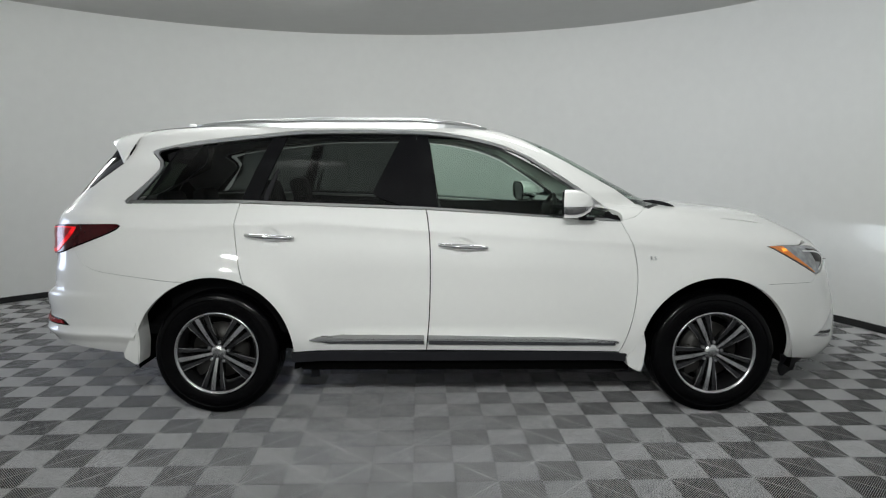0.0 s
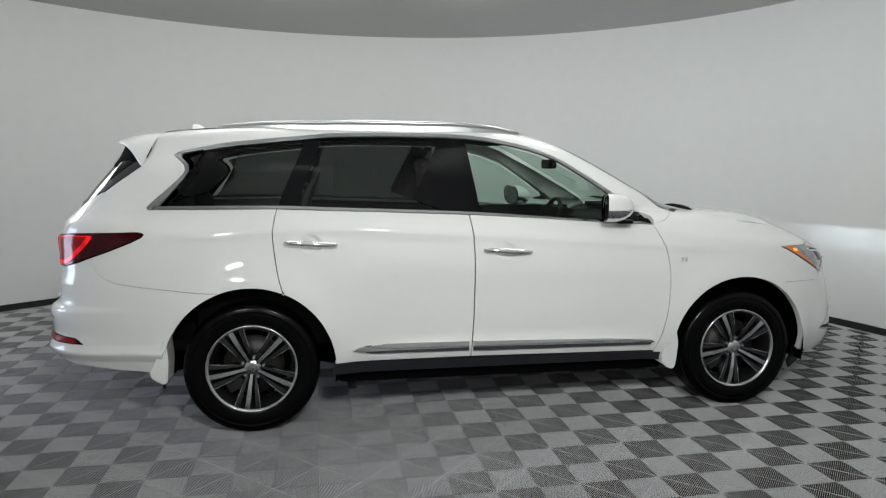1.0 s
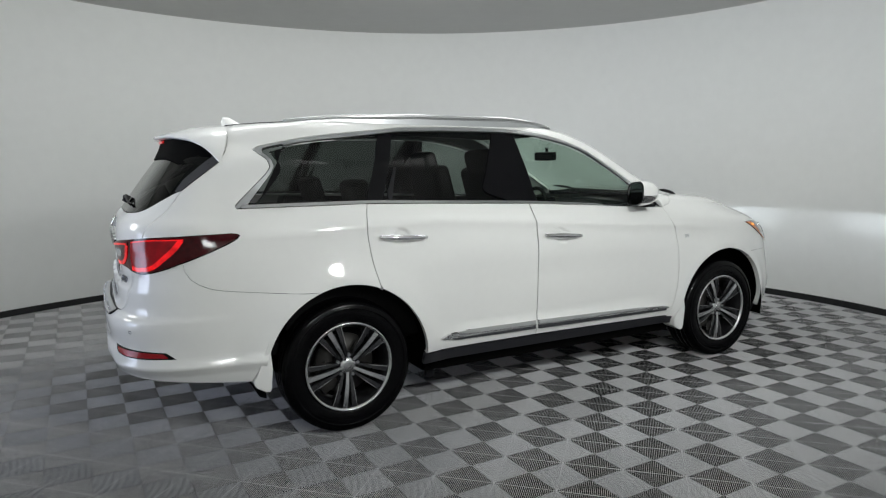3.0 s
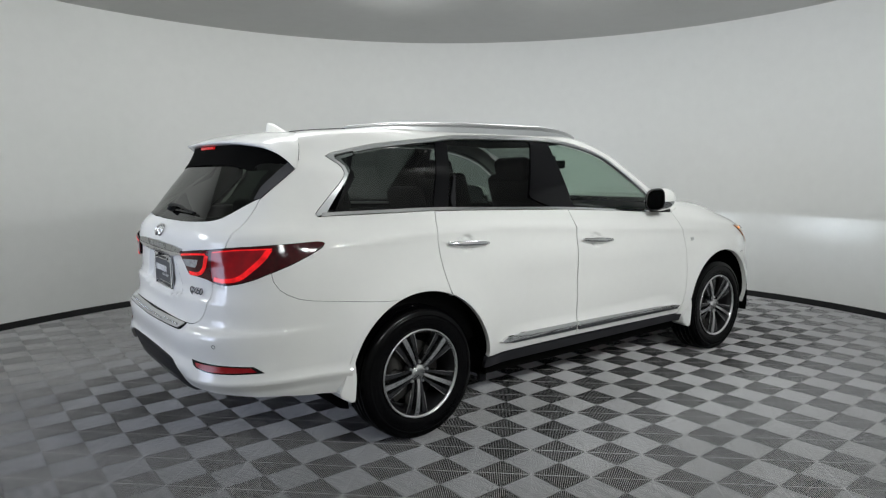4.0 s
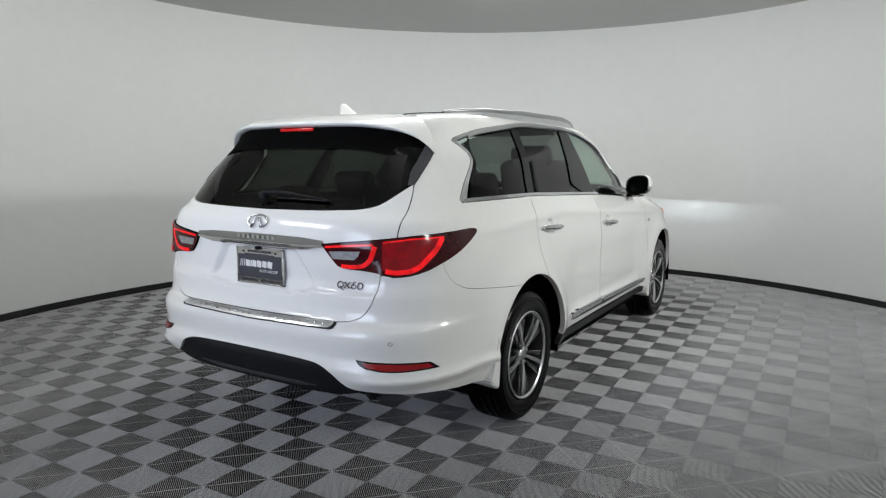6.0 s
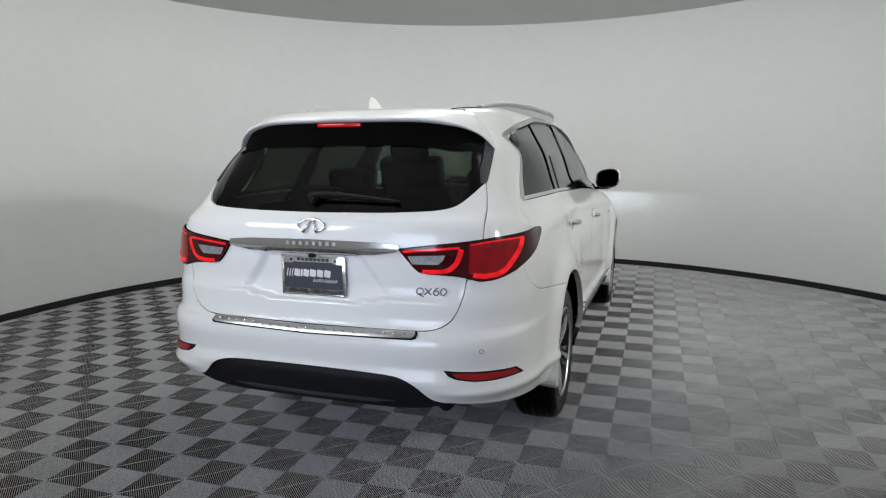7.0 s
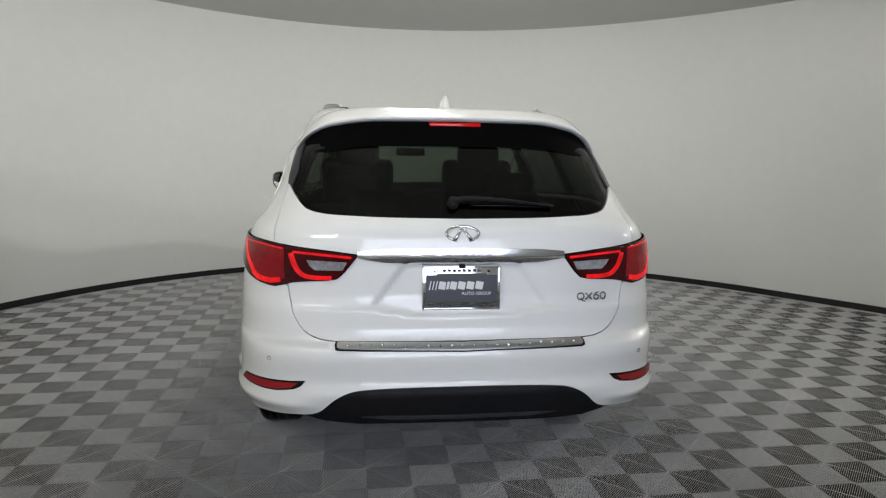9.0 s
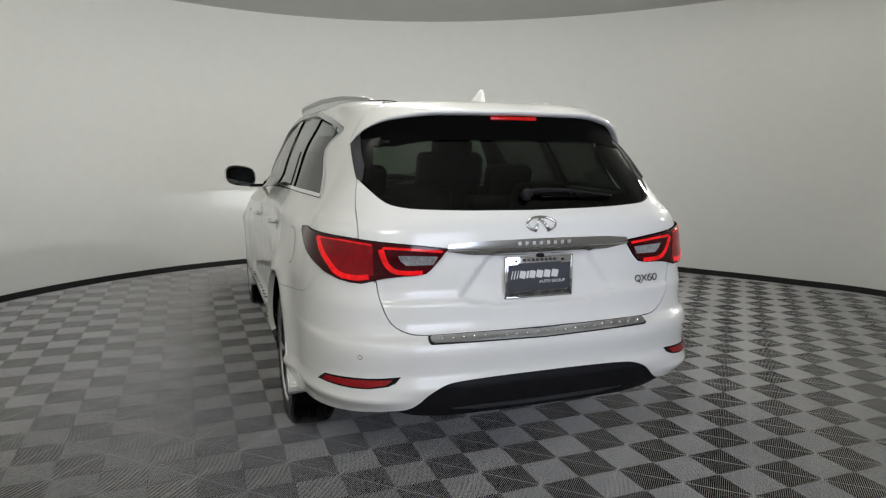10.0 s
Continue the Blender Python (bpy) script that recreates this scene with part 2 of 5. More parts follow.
FRONT_N = spline((.22, .9, 1.0, 1.1, 1.2, 1.3, 1.55, 1.69, 1.733), (2.9, 2.9, 2.8, 2.5, 2.8, 4.6, 5.0, 3.2, 2.2))
LR, LS, LF = 1.5, 2.75, 1.35
HUB_X, HUB_Z, ARCH = 1.45, 0.363, 0.453


def ease(t):
    t = np.clip(t, 0, 1)
    return t * t * (3 - 2 * t)


def belt_shift(x, z):
    """The waist drops towards the front."""
    return 0.045 * (np.clip(x, -1.6, 1.1) + 0.3) * ease((z - 0.75) / 0.3) * ease((1.62 - z) / 0.2)


def body(L, z, off=0.0):
    """A point of the right half of the body: L runs from the tail's middle round the side to the nose, z is the height."""
    L, z = np.asarray(L, float), np.asarray(z, float)
    sign = np.where(L < 0, 1.0, -1.0)
    L = np.abs(L)
    sign = np.where(L > LR + LS + LF, -sign, sign)
    L = np.where(L > LR + LS + LF, 2 * (LR + LS + LF) - L, L)
    xr, xf, rc, fc, rn, fn = REAR(z), FRONT(z), REAR_C(z), FRONT_C(z), REAR_N(z), FRONT_N(z)
    fi = np.where(L < LR, L / LR, (LR + LS + LF - L) / LF) * (math.pi / 2)
    fi = np.clip(fi, 0, math.pi / 2)
    n = np.where(L < LR, rn, fn)
    c, s = np.cos(fi), np.sin(fi)
    R = (np.abs(c) ** n + np.abs(s) ** n) ** (1 / n)
    q, p = c / R, s / R
    x = np.where(L < LR, rc + (xr - rc) * q, np.where(L > LR + LS, fc + (xf - fc) * q, rc + (fc - rc) * (L - LR) / LS))
    p = np.where((L >= LR) & (L <= LR + LS), 1.0, p)
    y = p * WIDTH(z + belt_shift(x, z))
    # the sides draw in towards the tail, most of all at the waist
    y = y - TAPER(z) * p * ease((-1.30 - x) / 0.65) * (1 - ease((-2.02 - x) / 0.2) * (1 - 0.5 * ease((z - 1.12) / 0.1)))
    # a fold along the shoulder
    fold = z - (1.068 - 0.065 * x - 0.096 * np.clip(-0.9 - x, 0, 2))
    y = y + 0.0130 * np.exp(-(np.sqrt(fold ** 2 + 0.016 ** 2) - 0.016) / 0.030) * ease((x + 2.05) / 0.30) * ease((1.60 - x) / 0.5) * (p > 0.8)
    # wheel-arch flares, hollow doors, the recess for the plate
    for hx in (-HUB_X, HUB_X):
        r = np.hypot(x - hx, z - HUB_Z)
        y = y + 0.030 * np.exp(-((r - ARCH) / 0.10) ** 2) * (p > 0.8)
    y = y - 0.022 * ease((x + 1.0) / 0.35) * ease((0.95 - x) / 0.35) * ease((z - 0.42) / 0.12) * ease((0.98 - z) / 0.25) * (p > 0.9)
    for hx, hz in ((-1.12, 1.046), (-0.02, 0.990)):
        y = y - 0.017 * ease((1.0 - np.hypot((x - hx) / 0.060, (z - hz) / 0.052)) / 0.45) * (p > 0.95)
    low = 0.806 + 0.042 * ease((y - 0.10) / 0.36)
    hollow = ease((0.245 + 0.72 * (1.03 - z) - y) / 0.045) * ease((z - low) / 0.020) * ease((1.045 - z) / 0.02)
    shelf = ease((z - low) / 0.010) * ease((1.04 - z) / 0.20) * ease((0.70 - y) / 0.05)
    x = x + np.where(L < LR, 0.019 * hollow + 0.011 * shelf, 0)
    # a ridge low round the rear corners, below the reflectors
    g = 0.019 * np.exp(-((z - 0.474) / 0.026) ** 2) * ease((np.abs(y) - 0.50) / 0.2) * (L < LR)
    x, y = x - q * g, y + p * g * ease((-1.5 - x) / 0.3)
    return np.stack([x, sign * y, z], -1)


def body_normal(L, z):
    e = 0.004
    a = body(L + e, z) - body(L - e, z)
    b = body(L, z + e) - body(L, z - e)
    n = np.cross(a, b)
    n /= np.linalg.norm(n, axis=-1, keepdims=True) + 1e-12
    c = np.stack([np.full(np.shape(z), -0.3), np.zeros(np.shape(z)), np.full(np.shape(z), 0.8)], -1)
    out = ((body(L, z) - c) * n).sum(-1, keepdims=True)
    return np.where(out < 0, -n, n)


def side(x, z):
    """The sheet's place of the point of the right side at x, z."""
    rc, fc = REAR_C(z), FRONT_C(z)
    if x < rc:
        q, n = (x - rc) / (REAR(z) - rc), REAR_N(z)
        q = min(q, 0.9999)
        return (LR * math.atan2((1 - q ** n) ** (1 / n), q) / (math.pi / 2), z)
    if x > fc:
        q, n = (x - fc) / (FRONT(z) - fc), FRONT_N(z)
        q = min(q, 0.9999)
        return (LR + LS + LF - LF * math.atan2((1 - q ** n) ** (1 / n), q) / (math.pi / 2), z)
    return (float(LR + LS * (x - rc) / (fc - rc)), z)


def tail(y, z):
    """The sheet's place of the tail's point at y (the right is negative), z."""
    n = REAR_N(z)
    p = min(abs(y) / float(WIDTH(z)), 0.9999)
    q = (1 - p ** n) ** (1 / n)
    return (-math.copysign(LR * math.atan2(p, q) / (math.pi / 2), y), z)


def tail_at(y, z):
    """As tail(), with the waist's drop and the taper taken into account."""
    l = np.linspace(0.0, LR, 1501)
    i = int(np.argmin(np.abs(np.abs(body(l, np.full(l.shape, z))[:, 1]) - abs(y))))
    return (-math.copysign(float(l[i]), y), z)


def nose(y, z):
    n = FRONT_N(z)
    p = min(abs(y) / float(WIDTH(z)), 0.9999)
    q = (1 - p ** n) ** (1 / n)
    l = LF * math.atan2(p, q) / (math.pi / 2)
    return (LR + LS + LF - l if y <= 0 else LR + LS + LF + l, z)


def top_height(x, y):
    """The height of the roof, screen or bonnet over x, y."""
    x, y = np.asarray(x, float), np.abs(np.asarray(y, float))
    lo, hi = np.full(x.shape, 0.85), np.full(x.shape, 1.7329)
    for _ in range(34):
        z = (lo + hi) / 2
        rear = x < REAR_C(z)
        front = x > FRONT_C(z)
        q = np.where(rear, (x - REAR_C(z)) / (REAR(z) - REAR_C(z)), np.where(front, (x - FRONT_C(z)) / (FRONT(z) - FRONT_C(z)), 0))
        n = np.where(rear, REAR_N(z), FRONT_N(z))
        w = WIDTH(z + belt_shift(x, z))
        inside = np.abs(np.clip(q, 0, 3)) ** n + (y / w) ** n < 1
        lo, hi = np.where(inside, z, lo), np.where(inside, hi, z)
    return (lo + hi) / 2


def top(x, y):
    return np.stack([np.asarray(x, float), np.asarray(y, float), top_height(x, y)], -1)


def top_normal(x, y):
    e = 0.01
    gx = (top_height(x + e, y) - top_height(x - e, y)) / (2 * e)
    gy = (top_height(x, y + e) - top_height(x, y - e)) / (2 * e)
    n = np.stack([-gx, -gy, np.ones(np.shape(gx))], -1)
    return n / np.linalg.norm(n, axis=-1, keepdims=True)


def in_polygon(pts, poly):
    pts, poly = np.asarray(pts), np.asarray(poly)
    x, y = pts[:, 0], pts[:, 1]
    inside = np.zeros(len(pts), bool)
    j = len(poly) - 1
    for i in range(len(poly)):
        xi, yi, xj, yj = poly[i, 0], poly[i, 1], poly[j, 0], poly[j, 1]
        if yi != yj:
            inside ^= ((yi > y) != (yj > y)) & (x < (xj - xi) * (y - yi) / (yj - yi) + xi)
        j = i
    return inside


def inset(poly, gap):
    """The closed outline moved inwards by gap."""
    P = np.asarray(poly)
    area = 0.5 * np.sum(P[:, 0] * np.roll(P[:, 1], -1) - np.roll(P[:, 0], -1) * P[:, 1])
    a = P - np.roll(P, 1, 0)
    b = np.roll(P, -1, 0) - P
    a /= np.linalg.norm(a, axis=1, keepdims=True) + 1e-12
    b /= np.linalg.norm(b, axis=1, keepdims=True) + 1e-12
    na, nb = np.stack([-a[:, 1], a[:, 0]], -1), np.stack([-b[:, 1], b[:, 0]], -1)
    m = na + nb
    m /= np.maximum(np.linalg.norm(m, axis=1, keepdims=True), 1e-6)
    k = np.maximum((m * na).sum(1, keepdims=True), 0.5)
    return P + m / k * gap * (1 if area > 0 else -1)


def inset_body(poly, gap):
    """The closed outline on the body's sheet moved inwards by gap metres."""
    P2 = np.asarray(poly)
    if abs(gap) < 1e-6:
        return P2
    guess = inset(P2, 1e-4 if gap > 0 else -1e-4) - P2
    e = 0.002
    dl = (body(P2[:, 0] + e, P2[:, 1]) - body(P2[:, 0] - e, P2[:, 1])) / (2 * e)
    dz = (body(P2[:, 0], P2[:, 1] + e) - body(P2[:, 0], P2[:, 1] - e)) / (2 * e)
    P = body(P2[:, 0], P2[:, 1])
    t = np.roll(P, -1, 0) - np.roll(P, 1, 0)
    d = np.cross(body_normal(P2[:, 0], P2[:, 1]), t)
    d /= np.linalg.norm(d, axis=1, keepdims=True) + 1e-9
    g = dl * guess[:, :1] + dz * guess[:, 1:]
    d *= np.where((d * g).sum(1, keepdims=True) < 0, -1, 1) * abs(gap)
    a, b, c = (dl * dl).sum(1), (dl * dz).sum(1), (dz * dz).sum(1)
    u, v = (dl * d).sum(1), (dz * d).sum(1)
    det = np.maximum(a * c - b * b, 1e-6)
    step = np.stack([(c * u - b * v) / det, (a * v - b * u) / det], -1)
    return P2 + np.clip(step, -3 * abs(gap), 3 * abs(gap))


def resample(poly, step):
    out = []
    n = len(poly)
    for i in range(n):
        p, q = np.array(poly[i], float), np.array(poly[(i + 1) % n], float)
        d = np.linalg.norm(q - p)
        if d < 1e-5:
            continue
        k = max(1, int(round(d / step)))
        out += [p + (q - p) * j / k for j in range(k)]
    return np.array(out)


def fill(poly, holes, step):
    """Triangles that fill an outline, with points of a grid inside."""
    loops = [resample(poly, step)] + [resample(h, step) for h in holes]
    verts, edges = [], []
    for lp in loops:
        o = len(verts)
        verts += [tuple(p) for p in lp]
        edges += [(o + i, o + (i + 1) % len(lp)) for i in range(len(lp))]
    border = np.concatenate(loops)
    lo, hi = border.min(0), border.max(0)
    g = step * 1.25
    gx, gy = np.meshgrid(np.arange(lo[0] + g / 2, hi[0], g), np.arange(lo[1] + g / 2, hi[1], g))
    grid = np.stack([gx.ravel(), gy.ravel()], -1)
    if len(grid):
        keep = in_polygon(grid, loops[0])
        for h in loops[1:]:
            keep &= ~in_polygon(grid, h)
        grid = grid[keep]
    if len(grid):
        d = np.full(len(grid), 9.0)
        for k in range(0, len(border), 64):
            d = np.minimum(d, np.linalg.norm(grid[:, None] - border[None, k:k + 64], axis=2).min(1))
        verts += [tuple(p) for p in grid[d > g * 0.55]]
    vs, _, fs, *_ = delaunay_2d_cdt([Vector(v) for v in verts], edges, [], 0, 1e-6)
    V = np.array([(v.x, v.y) for v in vs])
    F = np.array([f for f in fs if len(f) == 3])
    cen = V[F].mean(1)
    keep = in_polygon(cen, loops[0])
    for h in loops[1:]:
        keep &= ~in_polygon(cen, h)
    return V, F[keep]


def sheet(name, poly, mat, parent, label="", holes=(), off=0.0, gap=0.0028, skirt=0.012, step=0.03, mirror=False, over=False, swell=0.0):
    """A panel of the body: an outline on the body's sheet (or, over=True, in plan on its top), lifted by off,
    with its edge folded in by skirt."""
    outline = inset(resample(poly, step), gap) if over else inset_body(resample(poly, step), gap)
    V, F = fill(outline, [inset(resample(h, step), -gap) for h in holes], step)
    f, fn = (top, top_normal) if over else (body, body_normal)
    P, N = f(V[:, 0], V[:, 1]), fn(V[:, 0], V[:, 1])
    lift = np.full((len(V), 1), off)
    if swell:
        d = np.full(len(V), 9.0)
        for k in range(0, len(outline), 64):
            d = np.minimum(d, np.linalg.norm(V[:, None] - outline[None, k:k + 64], axis=2).min(1))
        lift = lift + (swell * ease(d / 0.02))[:, None]
    P = P + N * lift
    tri = P[F]
    up = np.cross(tri[:, 1] - tri[:, 0], tri[:, 2] - tri[:, 0])
    flip = (up * N[F].mean(1)).sum(1) < 0
    F[flip] = F[flip][:, ::-1]
    verts, norms, faces = [*P], [*N], [tuple(t) for t in F]
    if skirt:
        count = {}
        for a, b, c in faces:
            for e in ((a, b), (b, c), (c, a)):
                count[e] = count.get(e, 0) + 1
        rim = [e for e in count if (e[1], e[0]) not in count]
        at = {}
        for e in rim:
            for v in e:
                if v not in at:
                    at[v] = len(verts)
                    verts += [P[v], P[v] - N[v] * skirt]
                    norms += [np.zeros(3), np.zeros(3)]
        faces += [(at[b], at[a], at[a] + 1, at[b] + 1) for a, b in rim]
    verts, norms = np.array(verts), np.array(norms)
    if mirror:
        verts, norms = verts * (1, -1, 1), norms * (1, -1, 1)
        faces = [t[::-1] for t in faces]
    return link_mesh(name, verts, faces, mat, parent, label, True, norms)


def both(name, poly, mat, parent, label="", **kw):
    """The same panel on both sides of the car."""
    return [sheet(name, poly, mat, parent, label, mirror=m, **kw) for m in (False, True)]


def fine(pts, step=0.02):
    out = []
    for (a, b), (c, d) in zip(pts[:-1], pts[1:]):
        k = max(1, int(math.hypot(c - a, d - b) / step))
        out += [(a + (c - a) * j / k, b + (d - b) * j / k) for j in range(k)]
    return out + [pts[-1]]


def S(*pts):
    return [side(x, z) for x, z in fine(pts)]


def T(*pts):
    return [tail(y, z) for y, z in fine(pts)]


def TE(*pts):
    return [tail_at(y, z) for y, z in fine(pts)]


def arc(cx, r, a0, a1, n=18):
    return [(cx + r * math.cos(radians(a0 + (a1 - a0) * i / n)), HUB_Z + r * math.sin(radians(a0 + (a1 - a0) * i / n))) for i in range(n + 1)]

# ---- the car ----
car = empty("car")
tagged(car, "pearl white crossover car with chrome trim and lit tail lamps", "car")

# outer panels
GATE_SEAM = [(-0.683, 0.930), (-0.715, 1.02), (-0.740, 1.10), (-0.739, 1.15), (-0.729, 1.21), (-0.713, 1.277), (-0.700, 1.318)]
DITCH = [(-1.85, 1.668), (-1.60, 1.688), (-1.20, 1.692), (-0.60, 1.692), (-0.10, 1.690), (0.12, 1.678)]
PILLAR = [(0.33, 1.615), (0.60, 1.480), (0.90, 1.315), (1.066, 1.203)]
BUMPER_SEAM = smooth_curve([(-1.606, 0.790), (-1.70, 0.794), (-1.80, 0.803), (-1.932, 0.819), (-2.070, 0.838), (-2.140, 0.854), (-2.190, 0.877), (-2.225, 0.905), (-2.248, 0.945), (-2.255, 1.000)], 0.03)
GATE_LOW = smooth_curve([(-0.0001, 0.719), (-0.20, 0.7192), (-0.40, 0.720), (-0.50, 0.722), (-0.565, 0.730), (-0.615, 0.754), (-0.650, 0.798), (-0.672, 0.860), (-0.683, 0.929)], 0.02)
SPOILER_SEAM = [(-2.030, 1.463), (-2.000, 1.506), (-1.980, 1.550), (-1.970, 1.589), (-1.965, 1.620), (-1.945, 1.650)]
GLASS_EDGE = smooth_curve([(-0.0001, 1.200), (-0.15, 1.2015), (-0.30, 1.204), (-0.44, 1.209), (-0.55, 1.216), (-0.617, 1.234), (-0.657, 1.272), (-0.680, 1.302), (-0.699, 1.330)], 0.02)
WINDOW_TOP = [(0.835, 1.200), (0.648, 1.335), (0.500, 1.430), (0.348, 1.517), (0.200, 1.574), (0.038, 1.616), (-0.130, 1.645), (-0.302, 1.659),
              (-0.600, 1.664), (-0.966, 1.658), (-1.152, 1.640), (-1.530, 1.600), (-1.700, 1.572)]
QUARTER_EDGE = [(-1.835, 1.543), (-1.862, 1.526), (-1.835, 1.503), (-1.800, 1.472), (-1.792, 1.440), (-1.818, 1.400), (-1.900, 1.322), (-1.985, 1.243), (-1.978, 1.228)]
BELT = [(-1.304, 1.233), (-0.928, 1.221), (-0.233, 1.197), (0.200, 1.172), (0.555, 1.148), (0.897, 1.130)]

window_line = S(*smooth_curve(WINDOW_TOP, 0.04), *smooth_curve(QUARTER_EDGE, 0.02))
REAR_DOOR_EDGE = [(-1.304, 1.233), (-1.326, 1.120), (-1.318, 1.000), (-1.300, 0.882), (-1.272, 0.775)]
MID_EDGE = [(-0.233, 1.197), (-0.216, 1.068), (-0.209, 0.883), (-0.214, 0.600), (-0.232, 0.384)]
FRONT_EDGE = [(0.897, 1.130), (0.955, 0.998), (0.983, 0.851), (0.972, 0.653), (0.928, 0.470), (0.890, 0.372)]

body_outline = (TE(*GATE_SEAM) + S((-2.160, 1.368), (-2.095, 1.415)) + S(*SPOILER_SEAM) + S(*DITCH) + S(*PILLAR, (0.985, 1.152), (0.905, 1.134))
                + window_line + S(*smooth_curve(REAR_DOOR_EDGE, 0.04)) + S(*arc(-HUB_X, ARCH, 66, 110)) + S(*BUMPER_SEAM) + T((-0.80, 1.030), (-0.70, 1.000)))
both("body_side", body_outline, PAINT, car, gap=0.0015, skirt=0.03, step=0.018)
rear_door = S(*BELT[:3], *smooth_curve(MID_EDGE, 0.05)[1:]) + S((-1.006, 0.380)) + S(*arc(-HUB_X, ARCH, 3, 66)) + S(*smooth_curve(REAR_DOOR_EDGE, 0.04)[::-1])[1:-1]
rear_doors = both("rear_door", rear_door, PAINT, car, gap=0.0032, skirt=0.03, step=0.013)
front_door = S(*BELT[2:], *smooth_curve(FRONT_EDGE, 0.05)[1:]) + S(*smooth_curve(MID_EDGE, 0.05)[::-1])[:-1]
front_doors = both("front_door", front_door, PAINT, car, gap=0.0032, skirt=0.03, step=0.013)
LAMP_RIM = [nose(-0.665, 0.945), nose(-0.640, 0.905), nose(-0.700, 0.855), nose(-0.770, 0.812)]
FENDER_TOP = [(2.07, 1.004), (1.88, 1.092), (1.50, 1.140), (1.30, 1.152), (1.20, 1.165), (1.066, 1.203)]
fender = (S(*smooth_curve(FRONT_EDGE, 0.05)) + S((0.905, 0.350), (1.004, 0.350)) + S(*arc(HUB_X, ARCH, 178, 55)) + S((1.74, 0.774), (1.93, 0.769), (2.06, 0.765)) + [nose(-0.79, 0.792)] + [nose(-0.785, 0.806)]
          + S((2.01, 0.853), (1.874, 0.925), (1.80, 0.965), (1.756, 0.985)) + S((1.88, 0.987), (2.00, 0.982)) + S(*FENDER_TOP, (0.985, 1.152), (0.905, 1.134)))
both("front_fender", fender, PAINT, car, gap=0.0007, skirt=0.03, step=0.018)


def across(right_half, ends):
    """A closed outline from its right half, from the middle line's first point to its last."""
    k = 0.0 if ends == "tail" else 2 * (LR + LS + LF)
    left = [(k - l, z) for l, z in right_half[::-1]]
    return right_half + [p for p in left if abs(p[0] - right_half[-1][0]) > 1e-6 and abs(p[0] - right_half[0][0]) > 1e-6]


gate = across(TE(*GATE_LOW) + TE(*GATE_SEAM)
              + TE(*GLASS_EDGE[::-1]), "tail")
tailgate = sheet("tailgate", gate, PAINT, car, gap=0.0032, skirt=0.03, step=0.012)
bumper = across(T(*smooth_curve([(-0.0001, 0.547), (-0.2, 0.546), (-0.36, 0.542), (-0.440, 0.532), (-0.500, 0.502), (-0.548, 0.455), (-0.590, 0.434), (-0.66, 0.427), (-0.78, 0.415)], 0.02)) + S((-2.25, 0.396), (-2.10, 0.378), (-1.93, 0.366))
                + S(*arc(-HUB_X, ARCH, 180, 110)) + S(*BUMPER_SEAM) + T((-0.80, 1.029), (-0.70, 0.999), (-0.688, 0.935)) + TE(*GATE_LOW[::-1]), "tail")
sheet("rear_bumper", bumper, PAINT, car, gap=0.0008, skirt=0.04, step=0.018)
sheet("rear_diffuser", across(T((-0.0001, 0.360), (-0.40, 0.364), (-0.54, 0.382), (-0.64, 0.412), (-0.625, 0.440), (-0.562, 0.470), (-0.512, 0.515), (-0.445, 0.546), (-0.36, 0.556), (-0.0001, 0.561)), "tail"),
      PLASTIC, car, "matt black plastic diffuser", off=-0.016, skirt=0.02)
sheet("diffuser_lip", across(T((-0.0001, 0.390), (-0.28, 0.394), (-0.40, 0.412), (-0.30, 0.416), (-0.0001, 0.410)), "tail"), DARKGREY, car, "glossy dark lip under the diffuser", off=-0.010, skirt=0.02)
front_bumper = across([nose(0, 0.28)] + [nose(-0.5, 0.27)] + S((2.10, 0.285), (1.90, 0.330)) + S(*arc(HUB_X, ARCH, 2, 55)) + S((1.74, 0.7735), (1.93, 0.7685), (2.06, 0.7645)) + [nose(-0.79, 0.7915), nose(-0.785, 0.805)]
                      + [nose(-0.74, 0.815), nose(-0.64, 0.88), nose(-0.632, 0.905), nose(-0.655, 0.950), nose(-0.690, 0.968)] + S((2.015, 0.9805)) + [nose(-0.66, 0.990), nose(-0.58, 0.979), nose(-0.3, 0.983), nose(0, 0.985)], "nose")
sheet("front_bumper", front_bumper, PAINT, car, gap=0.0008, skirt=0.03)

# roof, screen and bonnet, laid out in plan
ditch3 = [body(*side(x, z)) for x, z in DITCH]
pillar3 = [body(*side(x, z)) for x, z in PILLAR]
fender3 = [body(*side(x, z)) for x, z in FENDER_TOP]


def plan(right):
    right = [(float(p[0]), float(p[1])) for p in right]
    return right + [(x, -y) for x, y in right[::-1] if y < -1e-4]


roof_front = [(0.20, -0.42), (0.245, -0.22), (0.26, 0.0)]
sheet("roof", plan([(-2.02, 0.0), (-2.00, -0.30), (-1.93, -0.50)] + ditch3 + roof_front), PAINT, car, over=True, gap=0.0, skirt=0.02, step=0.05)
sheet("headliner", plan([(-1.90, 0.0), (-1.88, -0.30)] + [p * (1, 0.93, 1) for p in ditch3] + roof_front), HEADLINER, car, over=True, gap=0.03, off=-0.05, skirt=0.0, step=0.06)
screen = plan([(0.26, 0.0), (0.245, -0.22), (0.20, -0.42)] + ditch3[-1:] + pillar3 + [(1.18, -0.55), (1.235, -0.28), (1.25, 0.0)])
sheet("windscreen", screen, TINT, car, "green-tinted windscreen glass", over=True, gap=0.003, off=-0.004, skirt=0.004, step=0.05)
